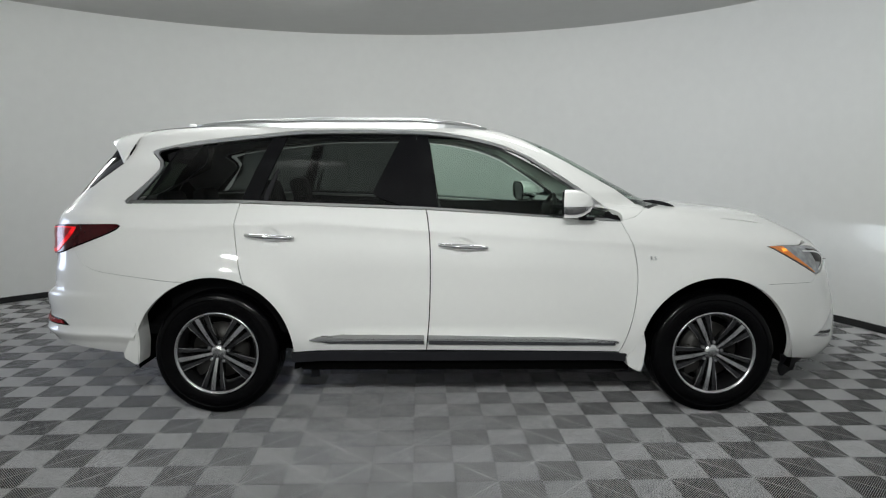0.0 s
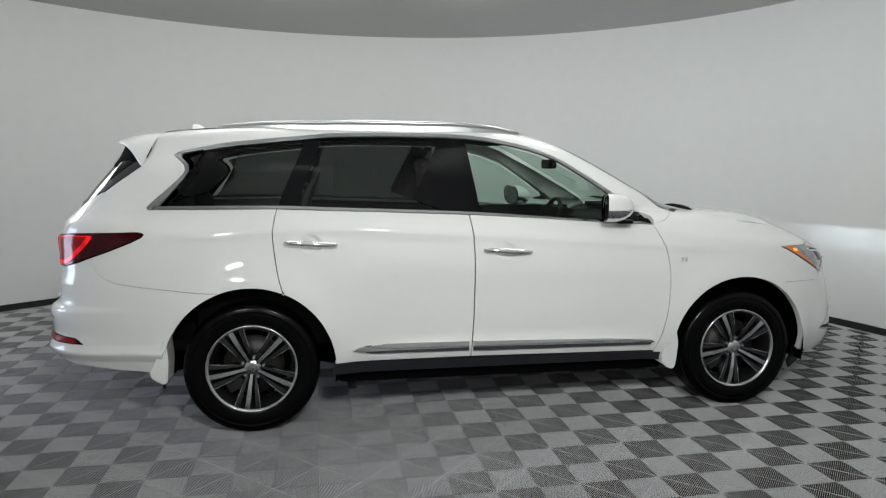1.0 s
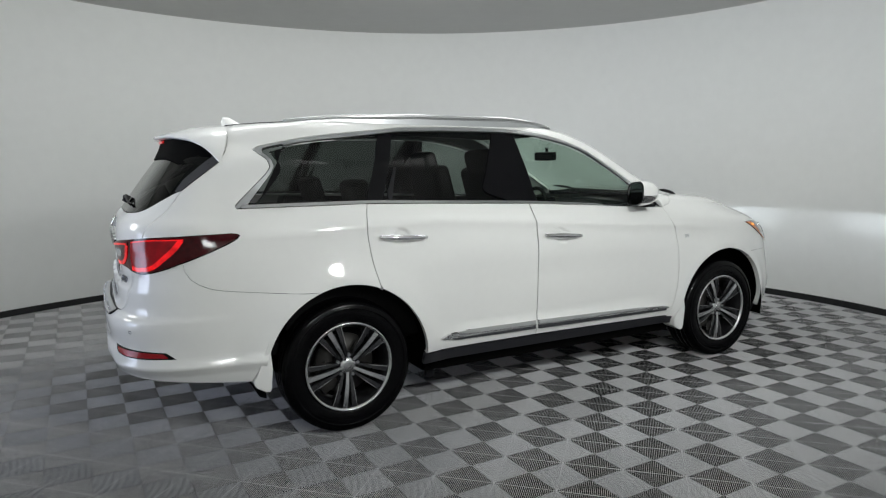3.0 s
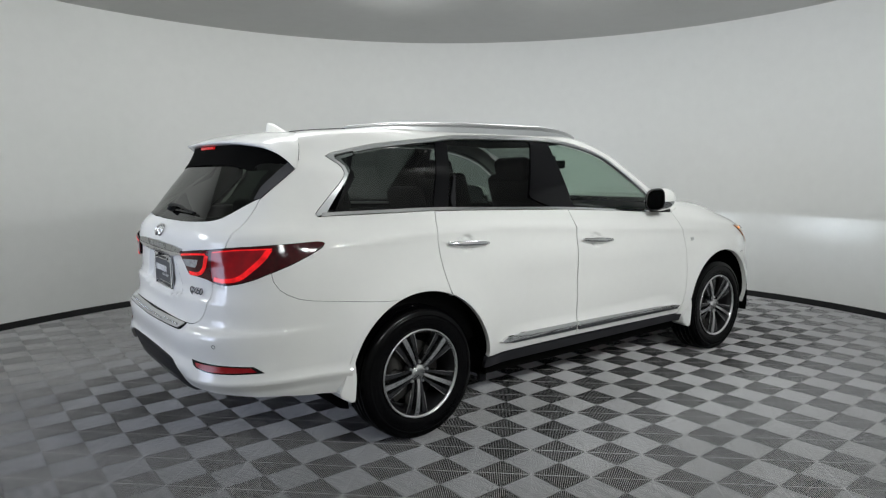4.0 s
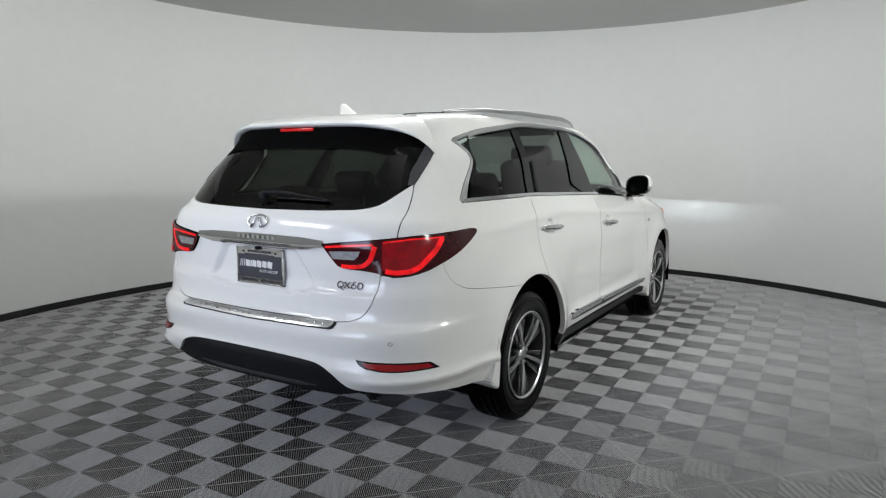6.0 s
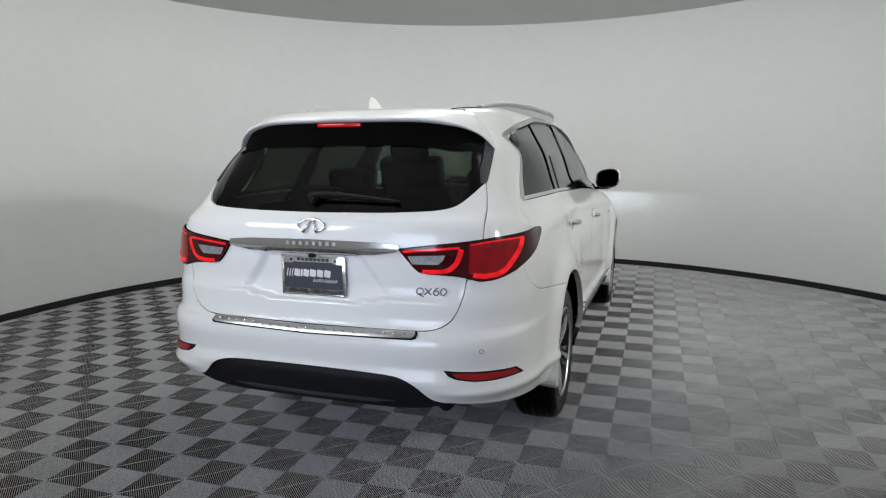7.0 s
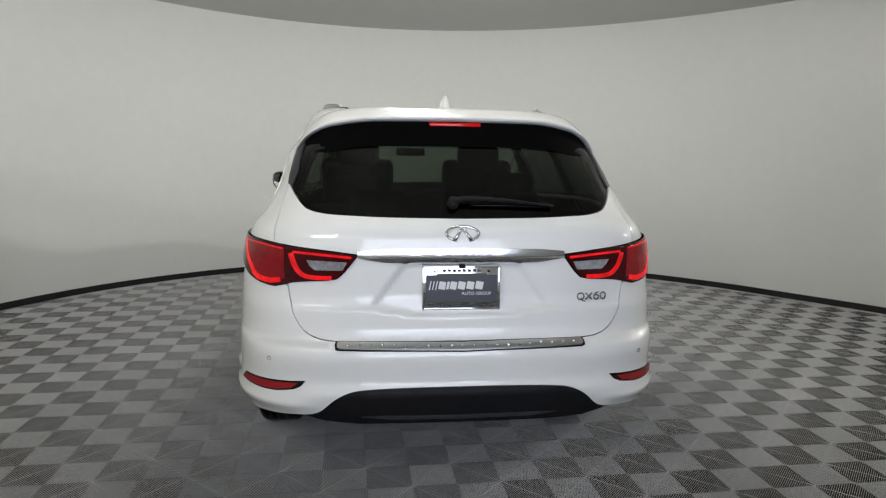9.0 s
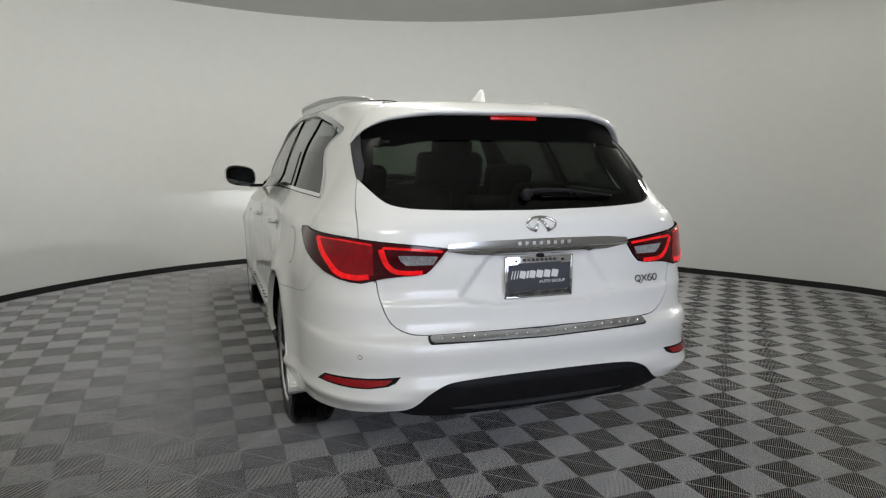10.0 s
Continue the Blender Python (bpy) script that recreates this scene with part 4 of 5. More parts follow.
def door_mirror(s):
    """Housing with a white cap, glass towards the tail, on a short foot."""
    mirror = empty("door_mirror", car)
    rows, cols = 14, 24
    MID, HALF = (0.972, 0.098) if s > 0 else (1.040, 0.118)

    def shell_part(name, lo, hi, mat, zlo, zhi, label):
        verts, faces = [], []
        for i in range(rows + 1):
            t = lo + (hi - lo) * i / rows
            x = 0.555 + 0.170 * t
            k = math.sqrt(max(0.0, 1 - max(0.0, (t - 0.25) / 0.75) ** 2.2)) if t > 0.25 else 1.0
            k = k * (0.97 + 0.03 * min(1, t / 0.15))
            for j in range(cols):
                a = 2 * math.pi * j / cols
                c, d = math.cos(a), math.sin(a)
                r = (abs(c) ** 3 + abs(d) ** 3) ** (-1 / 3)
                yy = MID + HALF * r * c * k - 0.015 * t
                zz = 1.236 + 0.080 * r * d * k + 0.012 * (yy - MID) / 0.1
                verts.append((x, -s * yy, min(max(zz, zlo), zhi)))
        for i in range(rows):
            for j in range(cols):
                q = (j + 1) % cols
                faces.append((i * cols + j, i * cols + q, (i + 1) * cols + q, (i + 1) * cols + j))
        bm = bmesh.new()
        vs = [bm.verts.new(v) for v in verts]
        for f in faces:
            try:
                bm.faces.new([vs[i] for i in f])
            except ValueError:
                pass
        bmesh.ops.remove_doubles(bm, verts=bm.verts, dist=1e-5)
        part(name, bm, mat, mirror, label, angle=60)

    shell_part("cap", 0.06, 1.0, PAINT, 1.226, 1.5, "white mirror cap")
    shell_part("chrome_strip", 0.06, 1.0, CHROME, 1.0, 1.226, "chrome lower strip with side lamp")
    shell_part("housing", 0.0, 0.062, GLOSSBLACK, 0, 2, "gloss black mirror rim")
    bm = bmesh.new()
    vs = []
    for j in range(cols):
        a = 2 * math.pi * j / cols
        c, d = math.cos(a), math.sin(a)
        r = (abs(c) ** 3 + abs(d) ** 3) ** (-1 / 3)
        vs.append(bm.verts.new((0.565, -s * (MID + (HALF - 0.012) * r * c), 1.236 + 0.068 * r * d + 0.012 * 0.86 * r * c)))
    bm.faces.new(vs)
    r = bmesh.ops.extrude_face_region(bm, geom=bm.faces[:])
    bmesh.ops.translate(bm, vec=(0.01, 0, 0), verts=[v for v in r["geom"] if isinstance(v, bmesh.types.BMVert)])
    part("mirror_glass", bm, MIRROR, mirror, "silvered mirror glass", smooth=False)
    bm = bmesh.new()
    add_box(bm, 0.64, 0.73, -0.06, 0.06, 1.142, 1.166, 0.010, Matrix.Translation((0, -s * 0.885, 0)))
    part("foot", bm, GLOSSBLACK, mirror, "gloss black mirror foot")
    pivot = Matrix.Translation((0.62, -s * 0.90, 0))
    mirror.matrix_basis = pivot @ Matrix.Rotation(radians(-14 * s), 4, "Z") @ pivot.inverted()


MIRROR = material("mirror_silver", (0.14, 0.145, 0.155), 0.03, 1.0)
for s in (1, -1):
    door_mirror(s)

# raised rubber ends of the cowl, beside the bonnet's rear corners
for s in (-1, 1):
    v, f = tube([(1.09, s * 0.635, 1.238), (1.15, s * 0.620, 1.233), (1.22, s * 0.605, 1.221), (1.265, s * 0.600, 1.209), (1.295, s * 0.597, 1.201)], [0.004, 0.011, 0.012, 0.010, 0.003], 10)
    link_mesh("cowl_seal", v, f, PLASTIC, car, "black rubber end of the cowl")

# roof rails, ditch strips, aerial, wiper
RAIL_Y = spline((-1.65, -1.50, -1.30, -1.05, -0.20, 0.0, 0.13), (0.500, 0.548, 0.588, 0.608, 0.614, 0.590, 0.558))
for s in (-1, 1):
    xs = np.linspace(-1.65, 0.13, 36)
    pts, rad = [], []
    for x in xs:
        e = min(1, (x + 1.65) / 0.75, (0.13 - x) / 0.40)
        e = max(e, 0) ** 0.8
        y = float(RAIL_Y(x))
        pts.append((x, s * y, float(top_height(x, y)) + 0.004 + 0.038 * e))
        rad.append(0.012 + 0.007 * e)
    v, f = tube(pts, rad, 12, 0.8)
    link_mesh("roof_rail", v, f, RAILSATIN, car, "satin silver roof rail")
    v, f = [], []
    for i, x in enumerate(xs):
        y = abs(pts[i][1])
        b = float(top_height(x, y)) - 0.006
        v += [(x, s * (y - 0.006), b), (x, s * (y + 0.006), b), (x, s * (y + 0.006), pts[i][2]), (x, s * (y - 0.006), pts[i][2])]
    for i in range(len(xs) - 1):
        for k in range(4):
            f.append((i * 4 + k, i * 4 + (k + 1) % 4, (i + 1) * 4 + (k + 1) % 4, (i + 1) * 4 + k))
    link_mesh("rail_foot", v, f, SATIN, car, "satin silver web under the roof rail", smooth=False)
for s in (-1, 1):
    strip = [(-1.955, s * 0.452), (-1.80, s * 0.478), (-1.63, s * 0.502), (-1.63, s * 0.513), (-1.80, s * 0.490), (-1.955, s * 0.464)]
    sheet("roof_ditch", strip, PLASTIC, car, "black roof ditch strip", over=True, off=0.003, gap=0, skirt=0.004, step=0.02)


def aerial():
    verts, faces, n, k = [], [], 12, 16
    for i in range(n + 1):
        t = i / n
        h = 0.062 * t
        x0, x1 = -1.900 + 0.022 * t ** 1.5 * 0.6, -1.715 - 0.135 * t ** 0.75
        w = 0.026 * (1 - t) ** 0.6 + 0.003
        for j in range(k):
            a = 2 * math.pi * j / k
            verts.append(((x0 + x1) / 2 + (x1 - x0) / 2 * math.cos(a), w * math.sin(a), float(top_height(-1.80, 0)) - 0.008 + h))
    for i in range(n):
        for j in range(k):
            q = (j + 1) % k
            faces.append((i * k + j, i * k + q, (i + 1) * k + q, (i + 1) * k + j))
    faces.append(tuple(n * k + j for j in range(k)))
    link_mesh("shark_fin_aerial", verts, faces, PAINT, car, "white shark-fin aerial")


aerial()


def on_tail(y, z, lift):
    l = tail(y, z)
    p, n = body(*l), body_normal(*l)
    return p + n * lift


wiper = empty("tail_wiper", car)
tagged(wiper, "black tail wiper at rest")
arm = [on_tail(y, z, l) for y, z, l in ((0.035, 1.252, 0.020), (0.02, 1.258, 0.028), (-0.06, 1.263, 0.028), (-0.16, 1.259, 0.026), (-0.27, 1.249, 0.023), (-0.38, 1.240, 0.016))]
v, f = tube([tuple(p) for p in smooth_curve(arm, 0.02)], 0.013, 8, 0.8)
nn = len(v) // 8
v, f = tube([tuple(p) for p in smooth_curve(arm, 0.02)], [0.013 - 0.009 * i / nn for i in range(nn)], 8, 0.8)
link_mesh("wiper_arm", v, f, PLASTIC, wiper)
blade = [on_tail(y, z, 0.008) for y, z in ((-0.04, 1.245), (-0.15, 1.245), (-0.27, 1.243), (-0.375, 1.240))]
v, f = tube([tuple(p) for p in smooth_curve(blade, 0.03)], 0.007, 6)
link_mesh("wiper_blade", v, f, RUBBER, wiper)
v, f = tube([tuple(on_tail(0.03, 1.252, 0.0)), tuple(on_tail(0.03, 1.252, 0.03))], 0.022, 16)
link_mesh("wiper_pivot", v, f, PLASTIC, wiper)

# brightwork, plate and lamps of the tail
sheet("tailgate_bar", across(T((-0.0001, 1.052), (-0.30, 1.054), (-0.408, 1.058), (-0.404, 1.075), (-0.30, 1.083), (-0.0001, 1.086)), "tail"), BARSATIN, car, "satin chrome tailgate bar", off=0.012, gap=0, skirt=0.02, swell=0.006, step=0.015)
sheet("tailgate_bar_edge", across(T((-0.0001, 1.028), (-0.30, 1.033), (-0.405, 1.050), (-0.408, 1.057), (-0.30, 1.053), (-0.0001, 1.050)), "tail"), CHROME, car, "bright chrome lower edge", off=0.014, gap=0, skirt=0.02, swell=0.014, step=0.006)
for i in range(8):
    y = 0.112 - i * 0.032
    sheet("raised_mark", [tail(y, 1.062), tail(y - 0.014, 1.062), tail(y - 0.014, 1.076), tail(y, 1.076)], SATIN, car, "raised plain mark", off=0.0182, gap=0, skirt=0.003, step=0.01)
bm = bmesh.new()
add_box(bm, -2.53, -2.50, -0.012, 0.012, 1.006, 1.030, 0.004)
part("rear_camera", bm, PLASTIC, car, "small black rear camera")
sheet("step_plate_rim", across(T((-0.0001, 0.686), (-0.485, 0.696), (-0.497, 0.702), (-0.499, 0.712), (-0.494, 0.720), (-0.482, 0.723), (-0.0001, 0.717)), "tail"), PLASTIC, car, "dark rim of the loading step", off=0.004, gap=0, skirt=0.02, step=0.012)
sheet("step_plate", across(T((-0.0001, 0.691), (-0.480, 0.7005), (-0.490, 0.705), (-0.491, 0.711), (-0.487, 0.717), (-0.478, 0.7185), (-0.0001, 0.7125)), "tail"), SATIN, car, "chrome loading step with raised studs", off=0.008, gap=0, skirt=0.006, swell=0.002, step=0.012)
for i in range(21):
    y = -0.45 + 0.045 * i
    p = on_tail(y, 0.707 if abs(y) > 0.25 else 0.703, 0.011)
    bm = bmesh.new()
    bmesh.ops.create_uvsphere(bm, u_segments=10, v_segments=6, radius=0.006)
    bmesh.ops.translate(bm, verts=bm.verts, vec=p)
    part("step_stud", bm, CHROME, car)


def badge_ring(cy, cz, ry, rz, r, name, label, parent, lift=0.008, start=0, sweep=360, mat=CHROME):
    n = 36
    pts = [tuple(on_tail(cy + ry * math.cos(radians(start + sweep * i / n)), cz + rz * math.sin(radians(start + sweep * i / n)), lift)) for i in range(n + 1)]
    v, f = tube(pts, r, 8)
    return link_mesh(name, v, f, mat, parent, label)


emblem = empty("tailgate_emblem", car)
tagged(emblem, "chrome oval emblem")
badge_ring(0, 1.140, 0.063, 0.0265, 0.0058, "oval", "", emblem, start=-62, sweep=304)
for s in (-1, 1):
    v, f = tube([tuple(on_tail(s * 0.034, 1.114, 0.008)), tuple(on_tail(s * 0.018, 1.137, 0.010)), tuple(on_tail(s * 0.003, 1.161, 0.008))], [0.010, 0.0065, 0.004], 8)
    link_mesh("wedge", v, f, CHROME, emblem)
badge = empty("model_badge", car)
tagged(badge, "chrome model badge of plain shapes")
badge_ring(-0.492, 0.884, 0.014, 0.014, 0.0028, "oval", "", badge, 0.006, mat=DARKCHROME)
v, f = tube([tuple(on_tail(-0.494, 0.876, 0.006)), tuple(on_tail(-0.500, 0.866, 0.006)), tuple(on_tail(-0.512, 0.862, 0.006))], [0.003, 0.003, 0.0018], 8)
link_mesh("tail_stroke", v, f, DARKCHROME, badge)
v, f = tube([tuple(on_tail(y, z, 0.006)) for y, z in ((-0.5500, 0.882), (-0.5530, 0.892), (-0.5600, 0.8985), (-0.5680, 0.8995))], 0.0026, 8)
link_mesh("hook_stroke", v, f, DARKCHROME, badge)
for a, b in (((-0.513, 0.898), (-0.541, 0.870)), ((-0.541, 0.898), (-0.513, 0.870))):
    v, f = tube([tuple(on_tail(*a, 0.006)), tuple(on_tail(*b, 0.006))], 0.0028, 8)
    link_mesh("cross_bar", v, f, DARKCHROME, badge)
badge_ring(-0.560, 0.8785, 0.0105, 0.0095, 0.0028, "oval", "", badge, 0.006, mat=DARKCHROME)
badge_ring(-0.590, 0.884, 0.0115, 0.0145, 0.0028, "oval", "", badge, 0.006, mat=DARKCHROME)


def lettering(name, body_text, size, mat, m, parent, depth=0.0006):
    cu = bpy.data.curves.new(name, "FONT")
    cu.body, cu.size, cu.extrude, cu.align_x, cu.align_y = body_text, size, depth, "CENTER", "CENTER"
    tmp = bpy.data.objects.new(name, cu)
    scene.collection.objects.link(tmp)
    bpy.context.view_layer.update()
    me = bpy.data.meshes.new_from_object(tmp.evaluated_get(bpy.context.evaluated_depsgraph_get()))
    bpy.data.objects.remove(tmp)
    me.transform(m)
    me.materials.clear()
    me.materials.append(mat)
    ob = new(name, me)
    ob.parent = parent
    return ob


# facing the tail: letters run from +y to -y
PX = -2.512
FACE_TAIL = Matrix(((0, 0, -1, 0), (-1, 0, 0, 0), (0, 1, 0, 0), (0, 0, 0, 1)))
plate = empty("dealer_plate", car)
tagged(plate, "slate dealer plate in a dark chrome frame")


def plate_box(name, y0, y1, z0, z1, x, thick, mat, bevel=0.0, label=""):
    bm = bmesh.new()
    add_box(bm, x, x + thick, min(y0, y1), max(y0, y1), z0, z1, bevel)
    return part(name, bm, mat, plate, label)


FRAME = (0.156, 0.838, 1.012)
plate_box("plate_frame", FRAME[0], -FRAME[0], FRAME[1], FRAME[2], PX, 0.012, PLATECHROME, 0.004, "polished plate frame")
for y0, y1, z0, z1 in ((0.156, -0.156, 0.838, 0.844), (0.156, -0.156, 1.006, 1.012), (0.156, 0.148, 0.838, 1.012), (-0.148, -0.156, 0.838, 1.012)):
    plate_box("frame_edge", y0, y1, z0, z1, PX - 0.0015, 0.010, CHROME, 0.0012)
plate_box("plate_face", 0.143, -0.143, 0.868, 0.978, PX - 0.0015, 0.004, PLATE, 0.0, "slate plate face")
plate_box("plate_face_step", 0.100, -0.100, 0.977, 0.984, PX - 0.0013, 0.004, PLATE)
for y in (0.108, -0.108):
    v, f = tube([(PX - 0.003, y, 0.993), (PX + 0.004, y, 0.993)], 0.0048, 12)
    link_mesh("plate_screw", v, f, PLASTIC, plate, "small dark screw")
LEAN = Matrix.Rotation(radians(12), 4, "X")


def printed_bar(y, z, wide, tall, mat=PRINT, lift=0.0025):
    bm = bmesh.new()
    add_box(bm, -0.0005, 0.0005, -wide / 2, wide / 2, -tall / 2, tall / 2, 0.0, Matrix.Translation((PX - lift, y, z)) @ LEAN)
    part("printed_bar", bm, mat, plate, smooth=False)


for i in range(3):
    printed_bar(0.126 - 0.0125 * i, 0.936, 0.0042, 0.036)
for i, wide in enumerate((0.027, 0.010, 0.026, 0.029, 0.029, 0.030)):
    printed_bar((0.078, 0.055, 0.033, 0.000, -0.035, -0.071)[i], 0.936, wide, 0.031)
for i in range(8):
    printed_bar(0.070 - i * 0.020, 0.9955, 0.0135, 0.0115, DARKGREY, 0.0018)
for i in range(6):
    printed_bar(0.118 - i * 0.0165, 0.8555, 0.0115, 0.010, DARKGREY, 0.0018)
for i in range(8):
    printed_bar(-0.010 - i * 0.0165, 0.8555, 0.0105, 0.009, DARKGREY, 0.0018)
lettering("small_print", "AUTO GROUP", 0.0185, PRINT, Matrix.Translation((PX - 0.0022, -0.060, 0.903)) @ FACE_TAIL, plate)
for s in (-1, 1):
    l = side(1.072, 0.923)
    p, n = body(*l), Vector(body_normal(*l))
    xaxis = Vector((-s, 0, 0))
    mat4 = Matrix(((xaxis.x, 0, 0, p[0]), (0, 0, s, s * abs(p[1]) + s * 0.002), (0, 1, 0, p[2]), (0, 0, 0, 1)))
    lettering("engine_badge", "3.5", 0.036, SATIN, mat4, car, 0.003)

for m in (False, True):
    lamp = sheet("reflector_frame", TE((-0.612, 0.572), (-0.68, 0.567), (-0.74, 0.564), (-0.80, 0.561)) + S((-2.352, 0.555), (-2.308, 0.523)) + TE((-0.79, 0.523), (-0.73, 0.526), (-0.66, 0.537), (-0.632, 0.549)), GLOSSBLACK, car, "black-framed red reflector", off=0.003, gap=0, skirt=0.01, step=0.02, mirror=m)
    sheet("reflector", TE((-0.642, 0.561), (-0.74, 0.557), (-0.79, 0.555)) + S((-2.362, 0.550), (-2.342, 0.531)) + TE((-0.79, 0.529), (-0.73, 0.531), (-0.665, 0.542)), REFLECTOR, lamp, "red reflector", off=0.007, gap=0, skirt=0.004, step=0.02, mirror=m)
    s = 1 if m else -1
    pts = []
    for i in range(17):
        a = 2 * math.pi * i / 16
        q = on_tail(-0.757 + 0.0072 * math.cos(a), 0.650 + 0.0080 * math.sin(a), 0.001)
        pts.append((q[0], s * abs(q[1]), q[2]))
    v, f = tube(pts, 0.0011, 6)
    link_mesh("parking_sensor", v, f, DARKGREY, car, "small round parking sensor")
# filler flap on the left side
ring = [side(-1.78 + 0.085 * math.cos(2 * math.pi * i / 28), 1.00 + 0.085 * math.sin(2 * math.pi * i / 28)) for i in range(28)]
sheet("filler_gap", ring, DARKVOID, car, "round filler flap seam", off=0.0008, gap=0, skirt=0, mirror=True, step=0.02)
sheet("filler_flap", ring, PAINT, car, "round white filler flap", off=0.0016, gap=0.003, skirt=0.001, mirror=True, step=0.02)
v, f = tube([(-2.38, -0.56, 0.362), (-2.15, -0.56, 0.352)], 0.034, 18)
link_mesh("exhaust_tip", v, f, ALLOYDARK, car, "dark exhaust tip")

# ---- wheels ----


def wheel(name, x, s, turn):
    """A tyre on a five-group alloy rim; s is -1 on the right side of the car."""
    w = empty(name, car)
    tagged(w, "black tyre on a machined five-spoke alloy wheel")
    tyre_prof = [(0.232, 0.088), (0.240, 0.100), (0.262, 0.108), (0.300, 0.112), (0.335, 0.108), (0.352, 0.098), (0.361, 0.084)]
    groove = []
    for c in (0.060, 0.022, -0.022, -0.060):
        groove += [(0.3655 if abs(c) < 0.05 else 0.3645, c + 0.006), (0.357, c + 0.004), (0.357, c - 0.004), (0.3655 if abs(c) < 0.05 else 0.3645, c - 0.006)]
    prof = tyre_prof + groove + [(r, -h) for r, h in tyre_prof[::-1]]
    v, f = lathe(prof, 72)
    tyre = link_mesh("tyre", v, f, RUBBER, w, "black tyre with worn tread")
    v, f = lathe([(0.315, 0.1118), (0.318, 0.1135), (0.324, 0.1135), (0.327, 0.1118)], 72)
    link_mesh("sidewall_ring", v, f, RUBBER, w)
    v, f = lathe([(0.245, 0.103), (0.243, 0.108), (0.236, 0.108), (0.230, 0.100), (0.222, 0.086), (0.212, 0.070), (0.205, 0.020), (0.203, -0.090), (0.238, -0.102)], 72)
    link_mesh("rim_barrel", v, f, ALLOYDARK, w, "dark rim barrel")
    v, f = lathe([(0.246, 0.1035), (0.2455, 0.1095), (0.241, 0.1115), (0.235, 0.1105), (0.229, 0.1015)], 72)
    link_mesh("rim_lip", v, f, MACHINED, w, "machined rim lip")

    def spoke(a, d0, d1, r0, r1, w0, w1, y0, y1, mat, nm):
        bm = bmesh.new()
        rows = []
        u, q = Vector((math.cos(a), 0, math.sin(a))), Vector((-math.sin(a), 0, math.cos(a)))
        for i in range(7):
            t = i / 6
            wd = w0 + (w1 - w0) * t
            y = y0 + (y1 - y0) * t + 0.010 * math.sin(math.pi * t)
            c = u * (r0 + (r1 - r0) * t) + q * (d0 + (d1 - d0) * t)
            rows.append([bm.verts.new(c + q * (k * wd) + Vector((0, yy, 0))) for k, yy in ((-1.15, y - 0.040), (-1, y - 0.004), (-0.86, y), (0.86, y), (1, y - 0.004), (1.15, y - 0.040))])
        for i in range(6):
            for k in range(6):
                bm.faces.new((rows[i][k], rows[i][(k + 1) % 6], rows[i + 1][(k + 1) % 6], rows[i + 1][k]))
        bm.faces.new(rows[0][::-1])
        bm.faces.new(rows[-1])
        part(nm, bm, mat, w, angle=25)

    for g in range(5):
        a = math.pi / 2 + 2 * math.pi * g / 5
        spoke(a, 0.0, 0.0, 0.030, 0.238, 0.0085, 0.0165, 0.082, 0.103, MACHINED, "machined_spoke")
        for d in (-1, 1):
            spoke(a, d * 0.021, d * 0.056, 0.038, 0.236, 0.0070, 0.0155, 0.068, 0.094, ALLOYSIDE, "grey_spoke")
            spoke(a, d * 0.030, d * 0.074, 0.060, 0.235, 0.0018, 0.0022, 0.070, 0.097, MACHINED, "bright_edge")
        b = a + math.pi / 5
        bm = bmesh.new()
        bmesh.ops.create_cone(bm, cap_ends=True, segments=6, radius1=0.0105, radius2=0.0080, depth=0.022, matrix=Matrix.Translation((0.0585 * math.cos(b), 0.068, 0.0585 * math.sin(b))) @ Matrix.Rotation(radians(-90), 4, "X"))
        part("lug_nut", bm, SATIN, w, smooth=False)
    v, f = lathe([(0.0, 0.086), (0.030, 0.0855), (0.034, 0.083), (0.041, 0.081), (0.045, 0.076), (0.047, 0.060), (0.0, 0.050)], 32)
    hub = link_mesh("hub", v, f, MACHINED, w, "alloy hub with round cap")
    v, f = lathe([(0.044, 0.058), (0.066, 0.060), (0.074, 0.056), (0.078, 0.040), (0.044, 0.034)], 32)
    link_mesh("nut_seat", v, f, ALLOYDARK, hub, "dark recessed seat of the wheel nuts")
    v, f = lathe([(0.0, 0.0885), (0.022, 0.0882), (0.027, 0.0868), (0.029, 0.084)], 24)
    link_mesh("hub_cap", v, f, BARSATIN, w, "satin hub cap")
    v, f = lathe([(0.06, 0.018), (0.165, 0.018), (0.165, -0.008), (0.06, -0.008)], 48)
    link_mesh("brake_disc", v, f, BRAKE, w, "steel brake disc")
    bm = bmesh.new()
    add_box(bm, 0.085, 0.185, -0.045, 0.040, -0.08, 0.08, 0.012)
    part("brake_calliper", bm, BRAKE, w, "grey brake calliper")
    v, f = lathe([(0.0, -0.03), (0.20, -0.03), (0.20, -0.06)], 32)
    link_mesh("wheel_back", v, f, DARKVOID, w)
    flip = Matrix.Rotation(math.pi, 4, "Z") if s < 0 else Matrix.Identity(4)
    w.matrix_basis = Matrix.Translation((x, s * 0.822, HUB_Z)) @ flip @ Matrix.Rotation(turn, 4, "Y")


ALLOYSIDE = material("grey_alloy_paint", (0.085, 0.085, 0.09), 0.20, 0.9, grain=0.05, scale=90)
wheel("wheel", -HUB_X, -1, radians(28))
wheel("wheel", HUB_X, -1, radians(26))
wheel("wheel", -HUB_X, 1, radians(20))
wheel("wheel", HUB_X, 1, radians(40))

